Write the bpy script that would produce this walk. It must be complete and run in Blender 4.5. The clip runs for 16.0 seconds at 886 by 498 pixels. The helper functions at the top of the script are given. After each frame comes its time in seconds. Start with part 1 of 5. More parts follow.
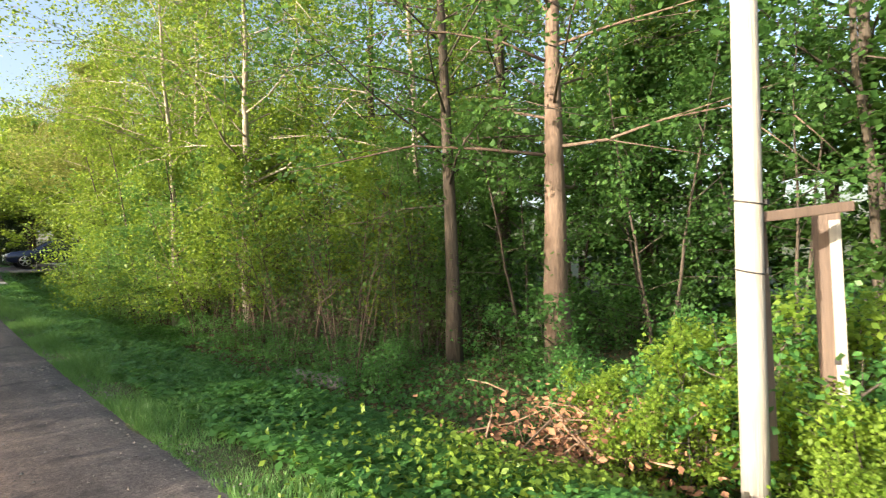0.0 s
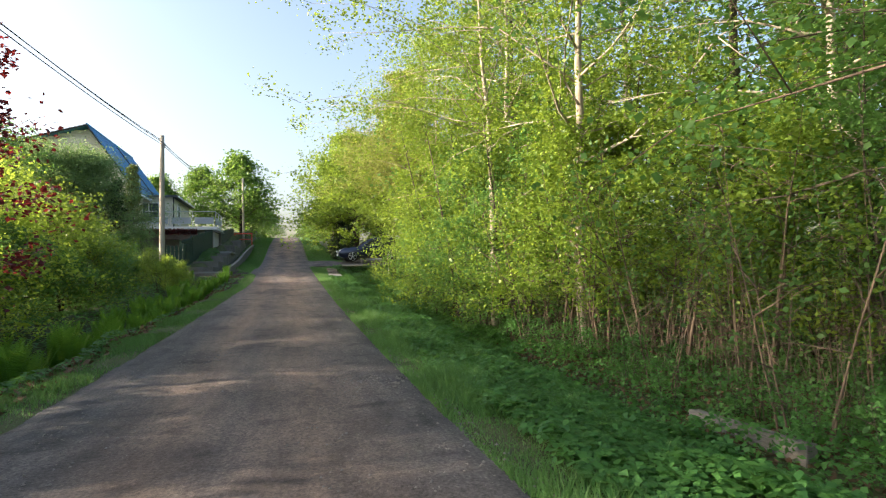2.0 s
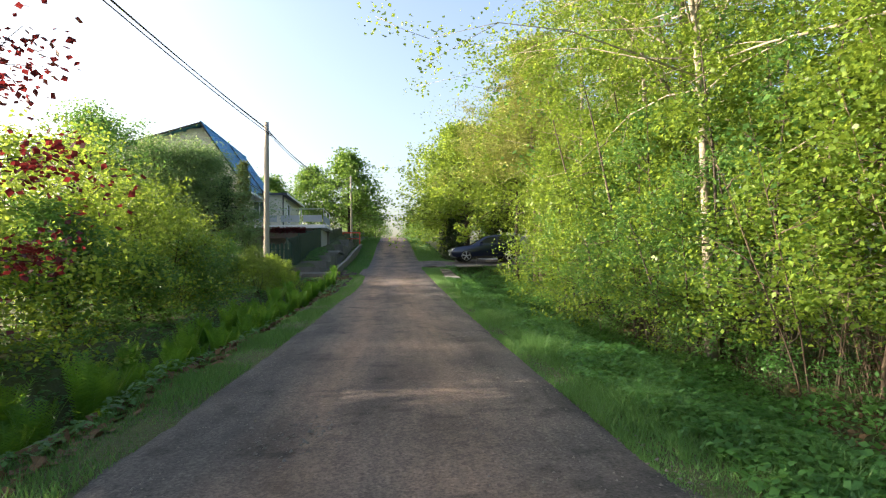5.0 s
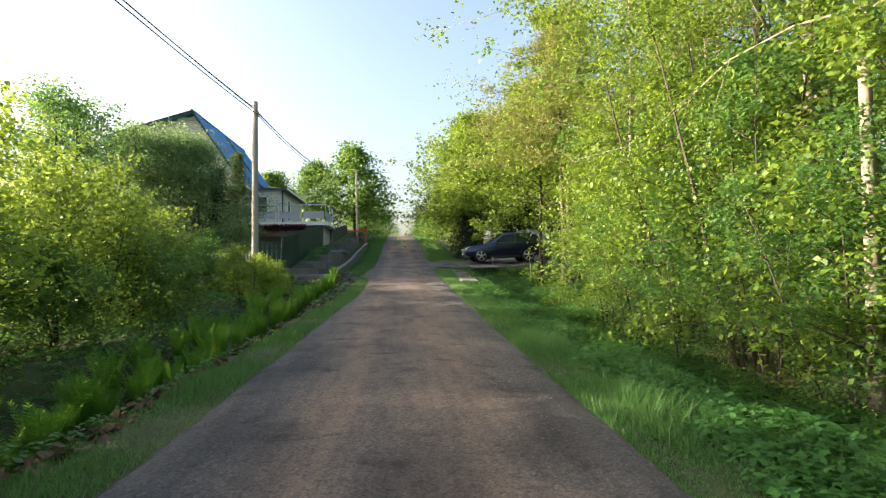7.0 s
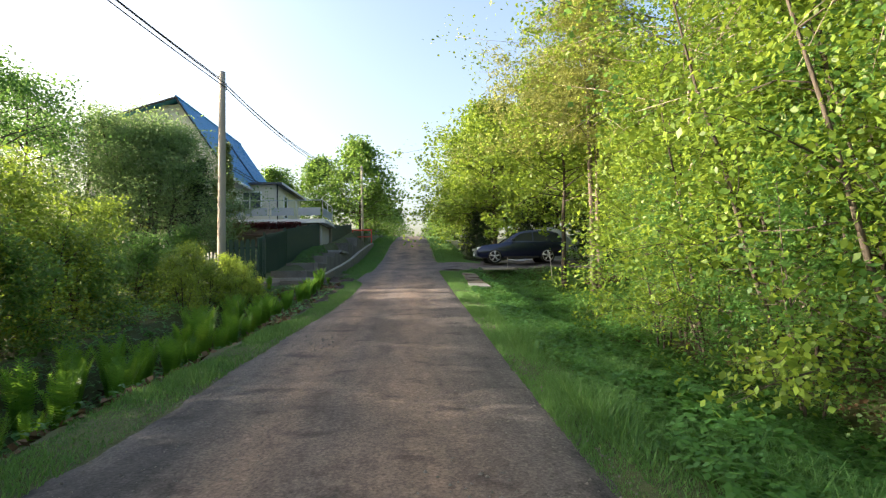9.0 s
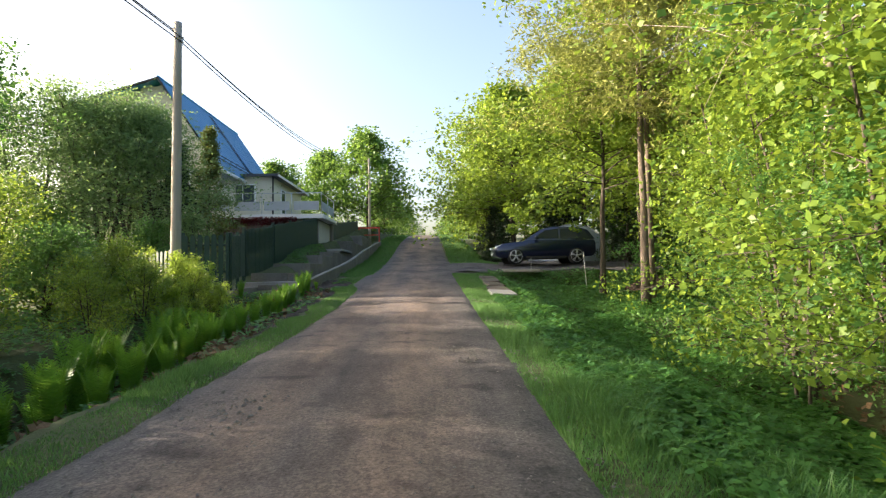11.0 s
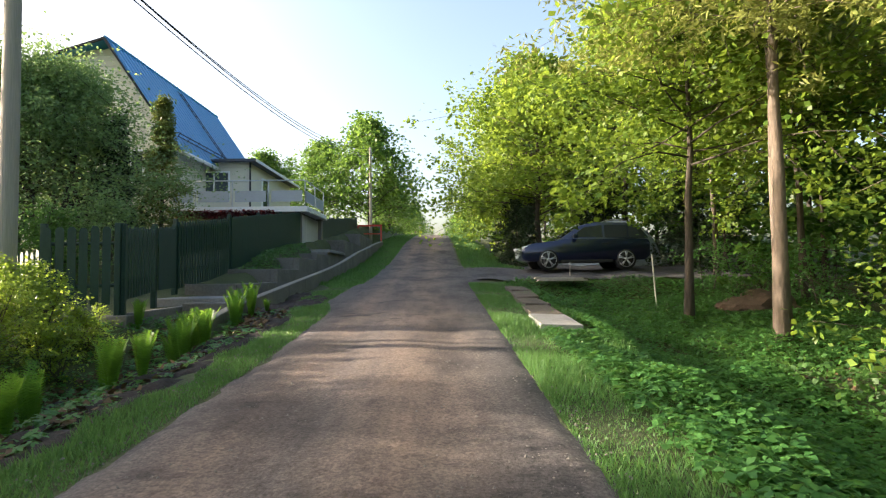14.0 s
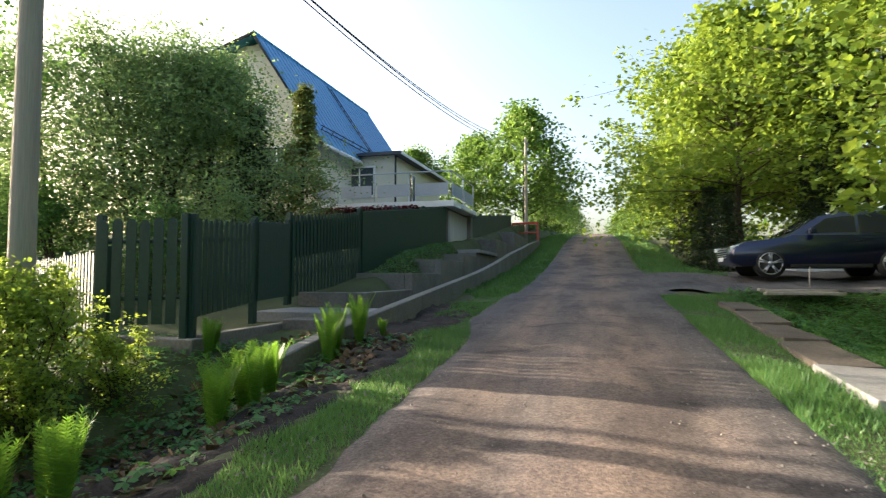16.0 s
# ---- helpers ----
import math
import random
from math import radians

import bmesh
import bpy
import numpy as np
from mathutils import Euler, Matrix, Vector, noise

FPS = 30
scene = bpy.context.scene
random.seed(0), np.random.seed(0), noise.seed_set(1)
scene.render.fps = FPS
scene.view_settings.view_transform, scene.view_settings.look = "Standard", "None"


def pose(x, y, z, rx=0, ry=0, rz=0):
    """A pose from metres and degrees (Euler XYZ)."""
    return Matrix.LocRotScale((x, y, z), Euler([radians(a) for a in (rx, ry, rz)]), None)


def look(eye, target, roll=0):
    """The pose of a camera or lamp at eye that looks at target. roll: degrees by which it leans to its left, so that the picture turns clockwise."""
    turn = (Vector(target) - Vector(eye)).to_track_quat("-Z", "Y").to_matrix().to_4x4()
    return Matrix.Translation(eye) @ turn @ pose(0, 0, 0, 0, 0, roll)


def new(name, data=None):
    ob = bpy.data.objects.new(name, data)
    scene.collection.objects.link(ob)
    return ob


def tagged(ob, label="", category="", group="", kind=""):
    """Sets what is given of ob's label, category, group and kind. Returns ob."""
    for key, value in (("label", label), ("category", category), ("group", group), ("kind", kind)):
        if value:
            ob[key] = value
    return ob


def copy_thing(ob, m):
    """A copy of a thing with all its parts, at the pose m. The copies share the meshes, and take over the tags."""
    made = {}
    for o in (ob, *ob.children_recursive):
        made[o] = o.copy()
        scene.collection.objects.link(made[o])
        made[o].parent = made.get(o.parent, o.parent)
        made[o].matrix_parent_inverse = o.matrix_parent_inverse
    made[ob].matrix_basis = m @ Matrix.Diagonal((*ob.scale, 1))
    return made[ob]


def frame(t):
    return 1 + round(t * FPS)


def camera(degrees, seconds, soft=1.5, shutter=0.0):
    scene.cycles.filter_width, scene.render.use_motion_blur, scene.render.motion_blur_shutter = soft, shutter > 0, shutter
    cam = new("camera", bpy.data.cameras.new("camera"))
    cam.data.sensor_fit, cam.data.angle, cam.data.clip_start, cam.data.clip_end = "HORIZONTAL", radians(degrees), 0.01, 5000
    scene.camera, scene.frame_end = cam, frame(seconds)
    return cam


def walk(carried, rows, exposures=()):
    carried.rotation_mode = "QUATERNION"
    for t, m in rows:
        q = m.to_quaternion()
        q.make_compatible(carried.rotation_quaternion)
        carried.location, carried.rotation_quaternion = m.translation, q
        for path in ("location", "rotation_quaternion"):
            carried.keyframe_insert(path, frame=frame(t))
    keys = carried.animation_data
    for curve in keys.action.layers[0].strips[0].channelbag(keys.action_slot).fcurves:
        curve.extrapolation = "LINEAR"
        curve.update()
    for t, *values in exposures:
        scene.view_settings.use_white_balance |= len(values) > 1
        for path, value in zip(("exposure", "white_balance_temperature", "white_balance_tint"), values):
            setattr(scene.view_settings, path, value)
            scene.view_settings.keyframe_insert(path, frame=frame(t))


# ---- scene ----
cam = camera(78.0, 16.0, soft=1.2, shutter=0.1)
METRES, EYE, TILT, LEAN, TURN = 27.0, 1.4, 0.0, 0.0, -43.3
ROWS = [
    (0.0, 0.0, 0.0, 0.0, 0.06, 1.49, 2.17),
    (0.5, -0.0203, 0.0208, -0.0008, 9.32, 1.79, 2.01),
    (1.0, -0.0419, 0.0424, -0.0008, 19.32, 1.96, 1.72),
    (1.5, -0.0629, 0.0664, -0.0012, 23.81, 2.1, 1.62),
    (2.0, -0.0838, 0.0871, 0.0, 27.54, 2.18, 1.38),
    (2.5, -0.1045, 0.1062, 0.0003, 29.25, 2.33, 1.35),
    (3.0, -0.1245, 0.1212, 0.0006, 32.22, 2.48, 1.15),
    (3.5, -0.1438, 0.1384, 0.0006, 34.27, 2.52, 1.18),
    (4.0, -0.1647, 0.1546, 0.0014, 36.06, 2.48, 1.03),
    (6.5, -0.2622, 0.2574, 0.0047, 38.78, 2.46, 1.1),
    (7.0, -0.2829, 0.2802, 0.0069, 38.91, 2.42, 1.06),
    (7.5, -0.3023, 0.3073, 0.0062, 39.04, 2.45, 1.13),
    (8.0, -0.3202, 0.3341, 0.0076, 39.37, 2.42, 1.11),
    (8.5, -0.3386, 0.3617, 0.009, 39.7, 2.48, 1.11),
    (9.0, -0.3556, 0.3883, 0.01, 40.43, 2.55, 1.04),
    (9.5, -0.3764, 0.4158, 0.0105, 40.79, 2.48, 1.08),
    (12.0, -0.4883, 0.5392, 0.0177, 42.29, 2.62, 0.79),
    (12.5, -0.5113, 0.5637, 0.0194, 42.33, 2.57, 0.81),
    (13.0, -0.5333, 0.5876, 0.0202, 42.42, 2.68, 0.78),
    (13.5, -0.5578, 0.6124, 0.0224, 42.62, 2.58, 0.71),
    (14.0, -0.5813, 0.6382, 0.0235, 42.77, 2.67, 0.69),
    (14.5, -0.6067, 0.6627, 0.0254, 42.93, 2.64, 0.6),
    (15.0, -0.6315, 0.6867, 0.0273, 43.13, 2.69, 0.64),
    (15.5, -0.6586, 0.7045, 0.0276, 46.68, 2.73, 0.37),
    (16.0, -0.6837, 0.7215, 0.0293, 58.86, 2.8, -0.1),
]
walk(cam, [(t, pose(0, 0, EYE, TILT, LEAN, TURN) @ pose(METRES * x, METRES * y, METRES * z, 90 + pitch, roll, yaw)) for t, x, y, z, yaw, pitch, roll in ROWS],
     [(0.0, 1.80, 6420, 12.5), (16.0, 1.95, 6420, 12.5)])

# ---- world, sun ----
SUN_AZ, SUN_EL = 82.0, 14.5          # degrees left of the road's direction, and above the horizon
world = bpy.data.worlds.new("world")
scene.world = world
world.use_nodes = True
wn = world.node_tree
sky = wn.nodes.new("ShaderNodeTexSky")
sky.sky_type = "NISHITA"
sky.sun_disc = False
sky.sun_elevation = radians(SUN_EL)
sky.sun_rotation = radians(-SUN_AZ)
sky.air_density, sky.dust_density, sky.ozone_density = 1.0, 5.0, 0.8
wn.nodes["Background"].inputs[1].default_value = 0.145
wn.links.new(sky.outputs[0], wn.nodes["Background"].inputs[0])
sun_data = bpy.data.lights.new("sun", "SUN")
sun_data.energy, sun_data.angle, sun_data.color = 5.0, radians(0.6), (1.0, 0.85, 0.64)
sun = new("sun", sun_data)
to_sun = Vector((-math.sin(radians(SUN_AZ)) * math.cos(radians(SUN_EL)), math.cos(radians(SUN_AZ)) * math.cos(radians(SUN_EL)), math.sin(radians(SUN_EL))))
sun.matrix_world = look(to_sun * 60, (0, 0, 0))


# ---- materials ----
def material(name):
    m = bpy.data.materials.new(name)
    m.use_nodes = True
    return m, m.node_tree.nodes, m.node_tree.links, m.node_tree.nodes["Principled BSDF"]


def ramp(nodes, stops):
    r = nodes.new("ShaderNodeValToRGB")
    while len(r.color_ramp.elements) < len(stops):
        r.color_ramp.elements.new(0.5)
    for e, (p, c) in zip(r.color_ramp.elements, stops):
        e.position, e.color = p, (*c, 1)
    return r


def noise_tex(nodes, links, scale, detail=6.0, coord="Object", stretch=None):
    tc = nodes.new("ShaderNodeTexCoord")
    n = nodes.new("ShaderNodeTexNoise")
    n.inputs["Scale"].default_value, n.inputs["Detail"].default_value = scale, detail
    if stretch:
        mp = nodes.new("ShaderNodeMapping")
        mp.inputs["Scale"].default_value = stretch
        links.new(tc.outputs[coord], mp.inputs[0])
        links.new(mp.outputs[0], n.inputs["Vector"])
    else:
        links.new(tc.outputs[coord], n.inputs["Vector"])
    return n


def mix_rgb(nodes, links, kind, fac, a, b):
    mx = nodes.new("ShaderNodeMix")
    mx.data_type, mx.blend_type = "RGBA", kind
    for socket, v in ((mx.inputs[0], fac), (mx.inputs[6], a), (mx.inputs[7], b)):
        if isinstance(v, (int, float)):
            socket.default_value = v
        elif isinstance(v, tuple):
            socket.default_value = (*v, 1)
        else:
            links.new(v, socket)
    return mx.outputs[2]


def surface(name, dark, light, rough=0.8, coarse=1.5, fine=30.0, bump=0.3, metal=0.0, stretch=None, spread=0.25, depth=0.02):
    """Two scales of noise between two colours, with fine relief."""
    m, nodes, links, b = material(name)
    n1 = noise_tex(nodes, links, coarse, 5, stretch=stretch)
    n2 = noise_tex(nodes, links, fine, 8, stretch=stretch)
    add = nodes.new("ShaderNodeMath")
    add.operation = "MULTIPLY_ADD"
    links.new(n2.outputs[0], add.inputs[0])
    add.inputs[1].default_value = 0.5
    half = nodes.new("ShaderNodeMath")
    half.operation = "MULTIPLY"
    half.inputs[1].default_value = 0.5
    links.new(n1.outputs[0], half.inputs[0])
    links.new(half.outputs[0], add.inputs[2])
    r = ramp(nodes, [(0.5 - spread, dark), (0.5 + spread, light)])
    links.new(add.outputs[0], r.inputs[0])
    links.new(r.outputs[0], b.inputs["Base Color"])
    b.inputs["Roughness"].default_value, b.inputs["Metallic"].default_value = rough, metal
    bp = nodes.new("ShaderNodeBump")
    bp.inputs["Strength"].default_value, bp.inputs["Distance"].default_value = bump, depth
    links.new(n2.outputs[0], bp.inputs["Height"])
    links.new(bp.outputs[0], b.inputs["Normal"])
    return m


def leaf_material(name, dark, light, through_colour, share=0.55, rough=0.45):
    """Thin leaves: each one its own tone, some light shines through."""
    m, nodes, links, b = material(name)
    geo = nodes.new("ShaderNodeNewGeometry")
    n1 = noise_tex(nodes, links, 0.7, 3)
    add = nodes.new("ShaderNodeMath")
    add.operation = "MULTIPLY_ADD"
    links.new(geo.outputs["Random Per Island"], add.inputs[0])
    add.inputs[1].default_value = 0.55
    half = nodes.new("ShaderNodeMath")
    half.operation = "MULTIPLY"
    half.inputs[1].default_value = 0.55
    links.new(n1.outputs[0], half.inputs[0])
    links.new(half.outputs[0], add.inputs[2])
    r = ramp(nodes, [(0.15, dark), (0.85, light)])
    links.new(add.outputs[0], r.inputs[0])
    links.new(r.outputs[0], b.inputs["Base Color"])
    b.inputs["Roughness"].default_value = rough
    b.inputs["Specular IOR Level"].default_value = 0.3
    tr = nodes.new("ShaderNodeBsdfTranslucent")
    links.new(mix_rgb(nodes, links, "MIX", 0.6, r.outputs[0], through_colour), tr.inputs[0])
    ms = nodes.new("ShaderNodeMixShader")
    ms.inputs[0].default_value = share
    links.new(b.outputs[0], ms.inputs[1])
    links.new(tr.outputs[0], ms.inputs[2])
    links.new(ms.outputs[0], nodes["Material Output"].inputs[0])
    return m


M_LEAF_LIGHT = leaf_material("leaf_light", (0.040, 0.105, 0.016), (0.205, 0.310, 0.045), (0.32, 0.42, 0.045), 0.47)
M_LEAF_MID = leaf_material("leaf_mid", (0.028, 0.090, 0.024), (0.10, 0.215, 0.055), (0.19, 0.35, 0.07))
M_LEAF_DARK = leaf_material("leaf_dark", (0.022, 0.065, 0.016), (0.075, 0.15, 0.03), (0.12, 0.24, 0.03))
M_LEAF_GREY = leaf_material("leaf_grey", (0.050, 0.110, 0.045), (0.190, 0.290, 0.115), (0.32, 0.46, 0.15), 0.54)
M_LEAF_RED = leaf_material("leaf_red", (0.030, 0.010, 0.014), (0.10, 0.024, 0.028), (0.30, 0.03, 0.03), 0.4)
M_NEEDLE = leaf_material("needle", (0.11, 0.145, 0.035), (0.30, 0.33, 0.09), (0.34, 0.36, 0.09), 0.4)
M_SPRUCE = leaf_material("spruce_needle", (0.012, 0.030, 0.012), (0.035, 0.062, 0.022), (0.05, 0.09, 0.02), 0.15)
M_THUJA = leaf_material("thuja_scale", (0.050, 0.085, 0.020), (0.19, 0.225, 0.055), (0.24, 0.28, 0.06), 0.25)
M_FERN = leaf_material("fern_frond", (0.045, 0.13, 0.02), (0.12, 0.28, 0.035), (0.25, 0.43, 0.04), 0.5)
M_GRASS = leaf_material("grass_blade", (0.040, 0.125, 0.038), (0.12, 0.26, 0.075), (0.23, 0.38, 0.09), 0.4)
M_WEED = leaf_material("weed_leaf", (0.030, 0.105, 0.028), (0.09, 0.23, 0.055), (0.19, 0.38, 0.07), 0.4)
M_LITTER = surface("dead_leaf", (0.06, 0.035, 0.018), (0.19, 0.12, 0.06), 0.9, 3, 40, 0.4)
M_BARK = surface("bark_brown", (0.026, 0.021, 0.017), (0.10, 0.082, 0.064), 0.95, 3, 26, 0.9, stretch=(1, 1, 0.22))
M_BARK_PALE = surface("bark_pale", (0.10, 0.08, 0.06), (0.42, 0.38, 0.31), 0.9, 4, 14, 0.6, stretch=(1, 1, 0.5))
M_PINE = surface("bark_pine", (0.070, 0.058, 0.048), (0.20, 0.155, 0.122), 0.9, 2.5, 20, 0.9, stretch=(1, 1, 0.3))
M_WOOD_GREY = surface("wood_grey", (0.20, 0.18, 0.155), (0.42, 0.385, 0.335), 0.85, 2, 30, 0.5, stretch=(4, 4, 0.12))
M_WOOD_PALE = surface("wood_pale", (0.36, 0.345, 0.315), (0.60, 0.58, 0.53), 0.8, 1.5, 24, 0.4, stretch=(4, 4, 0.15))
M_WOOD_BROWN = surface("wood_brown", (0.065, 0.048, 0.038), (0.165, 0.120, 0.092), 0.85, 1.5, 24, 0.4, stretch=(4, 4, 0.15))
M_CONCRETE = surface("concrete", (0.085, 0.080, 0.070), (0.25, 0.235, 0.210), 0.9, 1.2, 24, 0.5)
M_CONCRETE_PALE = surface("concrete_pale", (0.16, 0.157, 0.152), (0.34, 0.335, 0.325), 0.85, 1.6, 24, 0.3)
M_FENCE = surface("fence_green", (0.004, 0.024, 0.016), (0.011, 0.046, 0.031), 0.6, 1.2, 20, 0.15)
M_ROOF = surface("roof_blue", (0.028, 0.19, 0.40), (0.045, 0.25, 0.48), 0.42, 0.6, 12, 0.05)
M_SIDING = surface("siding_cream", (0.55, 0.51, 0.40), (0.72, 0.68, 0.56), 0.7, 0.8, 18, 0.1)
M_WHITE = surface("white_paint", (0.66, 0.67, 0.68), (0.82, 0.82, 0.81), 0.5, 1.2, 14, 0.08)
M_GREY_PANEL = surface("grey_panel", (0.30, 0.34, 0.39), (0.42, 0.46, 0.51), 0.6, 1.2, 14, 0.08)
M_RED = surface("red_paint", (0.42, 0.035, 0.02), (0.62, 0.07, 0.035), 0.5, 2, 20, 0.1)
M_METAL = surface("galvanised", (0.35, 0.36, 0.37), (0.55, 0.56, 0.57), 0.4, 2, 20, 0.1, metal=0.7)
M_BLACK = surface("black_rubber", (0.012, 0.012, 0.012), (0.03, 0.03, 0.03), 0.75, 2, 30, 0.2)
M_DARK = surface("dark_soil", (0.014, 0.010, 0.008), (0.05, 0.036, 0.026), 0.95, 2, 30, 0.8)
M_STONE = surface("stone", (0.09, 0.08, 0.075), (0.24, 0.22, 0.20), 0.9, 2, 20, 0.5)


def road_material():
    m, nodes, links, b = material("gravel_road")
    tc = nodes.new("ShaderNodeTexCoord")
    sep = nodes.new("ShaderNodeSeparateXYZ")
    links.new(tc.outputs["Object"], sep.inputs[0])
    wob = noise_tex(nodes, links, 0.35, 4, stretch=(1, 0.35, 1))
    # two compacted brown wheel tracks between grey loose gravel
    tr = nodes.new("ShaderNodeMath")
    tr.operation = "MULTIPLY_ADD"
    links.new(wob.outputs[0], tr.inputs[0])
    tr.inputs[1].default_value = 1.1
    links.new(sep.outputs[0], tr.inputs[2])
    bands = ramp(nodes, [(0.0, (0, 0, 0)), (0.24, (0.08, 0.08, 0.08)), (0.38, (1, 1, 1)), (0.48, (0.45, 0.45, 0.45)), (0.64, (1, 1, 1)), (0.80, (0.25, 0.25, 0.25)), (1.0, (0, 0, 0))])
    mr = nodes.new("ShaderNodeMapRange")
    mr.inputs[1].default_value, mr.inputs[2].default_value = -2.3, 2.4
    links.new(tr.outputs[0], mr.inputs[0])
    links.new(mr.outputs[0], bands.inputs[0])
    coarse = noise_tex(nodes, links, 0.75, 7, stretch=(1.5, 0.8, 1))
    fine = noise_tex(nodes, links, 45, 8)
    vor = nodes.new("ShaderNodeTexVoronoi")
    vor.inputs["Scale"].default_value = 85
    links.new(tc.outputs["Object"], vor.inputs["Vector"])
    grey = ramp(nodes, [(0.3, (0.035, 0.035, 0.039)), (0.7, (0.115, 0.110, 0.112))])
    brown = ramp(nodes, [(0.3, (0.115, 0.082, 0.064)), (0.7, (0.235, 0.175, 0.138))])
    links.new(fine.outputs[0], grey.inputs[0])
    links.new(fine.outputs[0], brown.inputs[0])
    base = mix_rgb(nodes, links, "MIX", bands.outputs[0], grey.outputs[0], brown.outputs[0])
    streak = noise_tex(nodes, links, 5.0, 6, stretch=(1.3, 0.22, 1))
    tyre = ramp(nodes, [(0.36, (0.62, 0.62, 0.65)), (0.5, (1.0, 1.0, 1.0)), (0.64, (1.22, 1.18, 1.14))])
    links.new(streak.outputs[0], tyre.inputs[0])
    base = mix_rgb(nodes, links, "MULTIPLY", 0.5, base, tyre.outputs[0])
    holes = noise_tex(nodes, links, 1.9, 5, stretch=(1.0, 1.5, 1))
    worn = ramp(nodes, [(0.30, (0.38, 0.38, 0.42)), (0.42, (0.95, 0.95, 0.95)), (1.0, (1.0, 1.0, 1.0))])
    links.new(holes.outputs[0], worn.inputs[0])
    base = mix_rgb(nodes, links, "MULTIPLY", 0.9, base, worn.outputs[0])
    lumps = nodes.new("ShaderNodeTexVoronoi")
    lumps.inputs["Scale"].default_value = 28
    links.new(tc.outputs["Object"], lumps.inputs["Vector"])
    pebble = ramp(nodes, [(0.0, (0.55, 0.55, 0.57)), (0.5, (1.0, 1.0, 1.0)), (1.0, (1.45, 1.42, 1.4))])
    links.new(lumps.outputs["Color"], pebble.inputs[0])
    base = mix_rgb(nodes, links, "MULTIPLY", 0.55, base, pebble.outputs[0])
    patch = ramp(nodes, [(0.34, (0.42, 0.42, 0.46)), (0.50, (0.95, 0.94, 0.93)), (0.66, (1.2, 1.14, 1.1))])
    links.new(coarse.outputs[0], patch.inputs[0])
    base = mix_rgb(nodes, links, "MULTIPLY", 0.85, base, patch.outputs[0])
    speck = ramp(nodes, [(0.0, (0.75, 0.75, 0.75)), (0.6, (1.15, 1.15, 1.15))])
    links.new(vor.outputs["Color"], speck.inputs[0])
    base = mix_rgb(nodes, links, "MULTIPLY", 0.8, base, speck.outputs[0])
    links.new(base, b.inputs["Base Color"])
    b.inputs["Roughness"].default_value = 0.93
    bp = nodes.new("ShaderNodeBump")
    bp.inputs["Strength"].default_value, bp.inputs["Distance"].default_value = 0.35, 0.006
    ad = nodes.new("ShaderNodeMath")
    ad.operation = "ADD"
    links.new(vor.outputs["Distance"], ad.inputs[0])
    links.new(fine.outputs[0], ad.inputs[1])
    links.new(ad.outputs[0], bp.inputs["Height"])
    links.new(bp.outputs[0], b.inputs["Normal"])
    return m


M_ROAD = road_material()
M_GROUND = surface("ground_soil_grass", (0.030, 0.040, 0.013), (0.085, 0.105, 0.032), 0.95, 1.1, 26, 0.9)


# ---- helpers for meshes ----
def zroad(y):
    return float(np.interp(y, [-60, 0, 10, 20, 32, 34, 44, 50, 62, 80, 95, 130, 200], [-0.6, 0, 0.1, 0.5, 1.22, 1.36, 2.02, 2.65, 4.3, 6.1, 7.2, 8.2, 8.8]))


YS = np.arange(-60, 205, 0.5)
ZS = np.convolve(np.pad([zroad(v) for v in YS], 6, mode="edge"), np.ones(13) / 13, "valid")


def road_z(y):
    return np.interp(y, YS, ZS)


ROAD_L, ROAD_R = -2.0, 1.45


def road_left(y):
    """The road narrows towards the gardens on its left."""
    return np.interp(y, [0, 9, 12, 16, 20, 24, 26, 30, 34, 36, 48, 49], [-2.6, -2.52, -2.4, -2.28, -2.13, -1.95, -1.78, -1.70, -1.78, -2.2, -2.2, -2.0])


def smooth(a, b, v):
    s = np.clip((v - a) / (b - a), 0, 1)
    return s * s * (3 - 2 * s)


def ground_z(x, y):
    """The height of the ground beside and under the road."""
    x, y = np.asarray(x, float), np.asarray(y, float)
    z = road_z(y) - 0.03
    # right: a verge, then a shallow ditch and the wood's floor; filled at the drive
    drive = smooth(39.0, 41.5, y) * (1 - smooth(47.0, 49.0, y))
    fall = -0.10 * smooth(1.5, 2.6, x) - 0.48 * smooth(2.6, 4.0, x) + 0.15 * smooth(5.0, 8.0, x)
    z = z + np.where(x > 1.5, fall * (1 - drive), 0)
    # left: a narrow verge, a deep ditch, then the gardens; level past the walls
    ditch = 1 - smooth(31.0, 33.5, y)
    out = np.minimum(road_left(y) + 1.95, 0) * (1 - smooth(24, 27, y))
    deep = 0.62 - 0.22 * smooth(26, 30, y)
    dip = -0.06 * smooth(-2.2, -2.8, x - out) - deep * smooth(-2.7, -3.4, x - out) + (deep + 0.1) * smooth(-4.1, -5.0, x)
    z = z + np.where(x - out < -2.1, dip * ditch, 0)
    z = z + np.where(x < -4.3, 1.15 * smooth(-4.3, -5.0, x) * smooth(33.5, 45, y), 0)
    bumpy = 0.05 * np.sin(x * 1.7 + y * 0.9) * np.sin(y * 1.3 - x * 0.6) + 0.03 * np.sin(x * 4.1) * np.sin(y * 3.7)
    return z + bumpy * smooth(0.0, 0.8, np.maximum(x - 1.6, -2.2 - x + out))


def mesh_of(name, verts, faces, mat, flat=True):
    me = bpy.data.meshes.new(name)
    me.from_pydata([tuple(v) for v in verts], [], faces)
    if mat:
        me.materials.append(mat)
    if not flat:
        me.polygons.foreach_set("use_smooth", [True] * len(me.polygons))
    return me


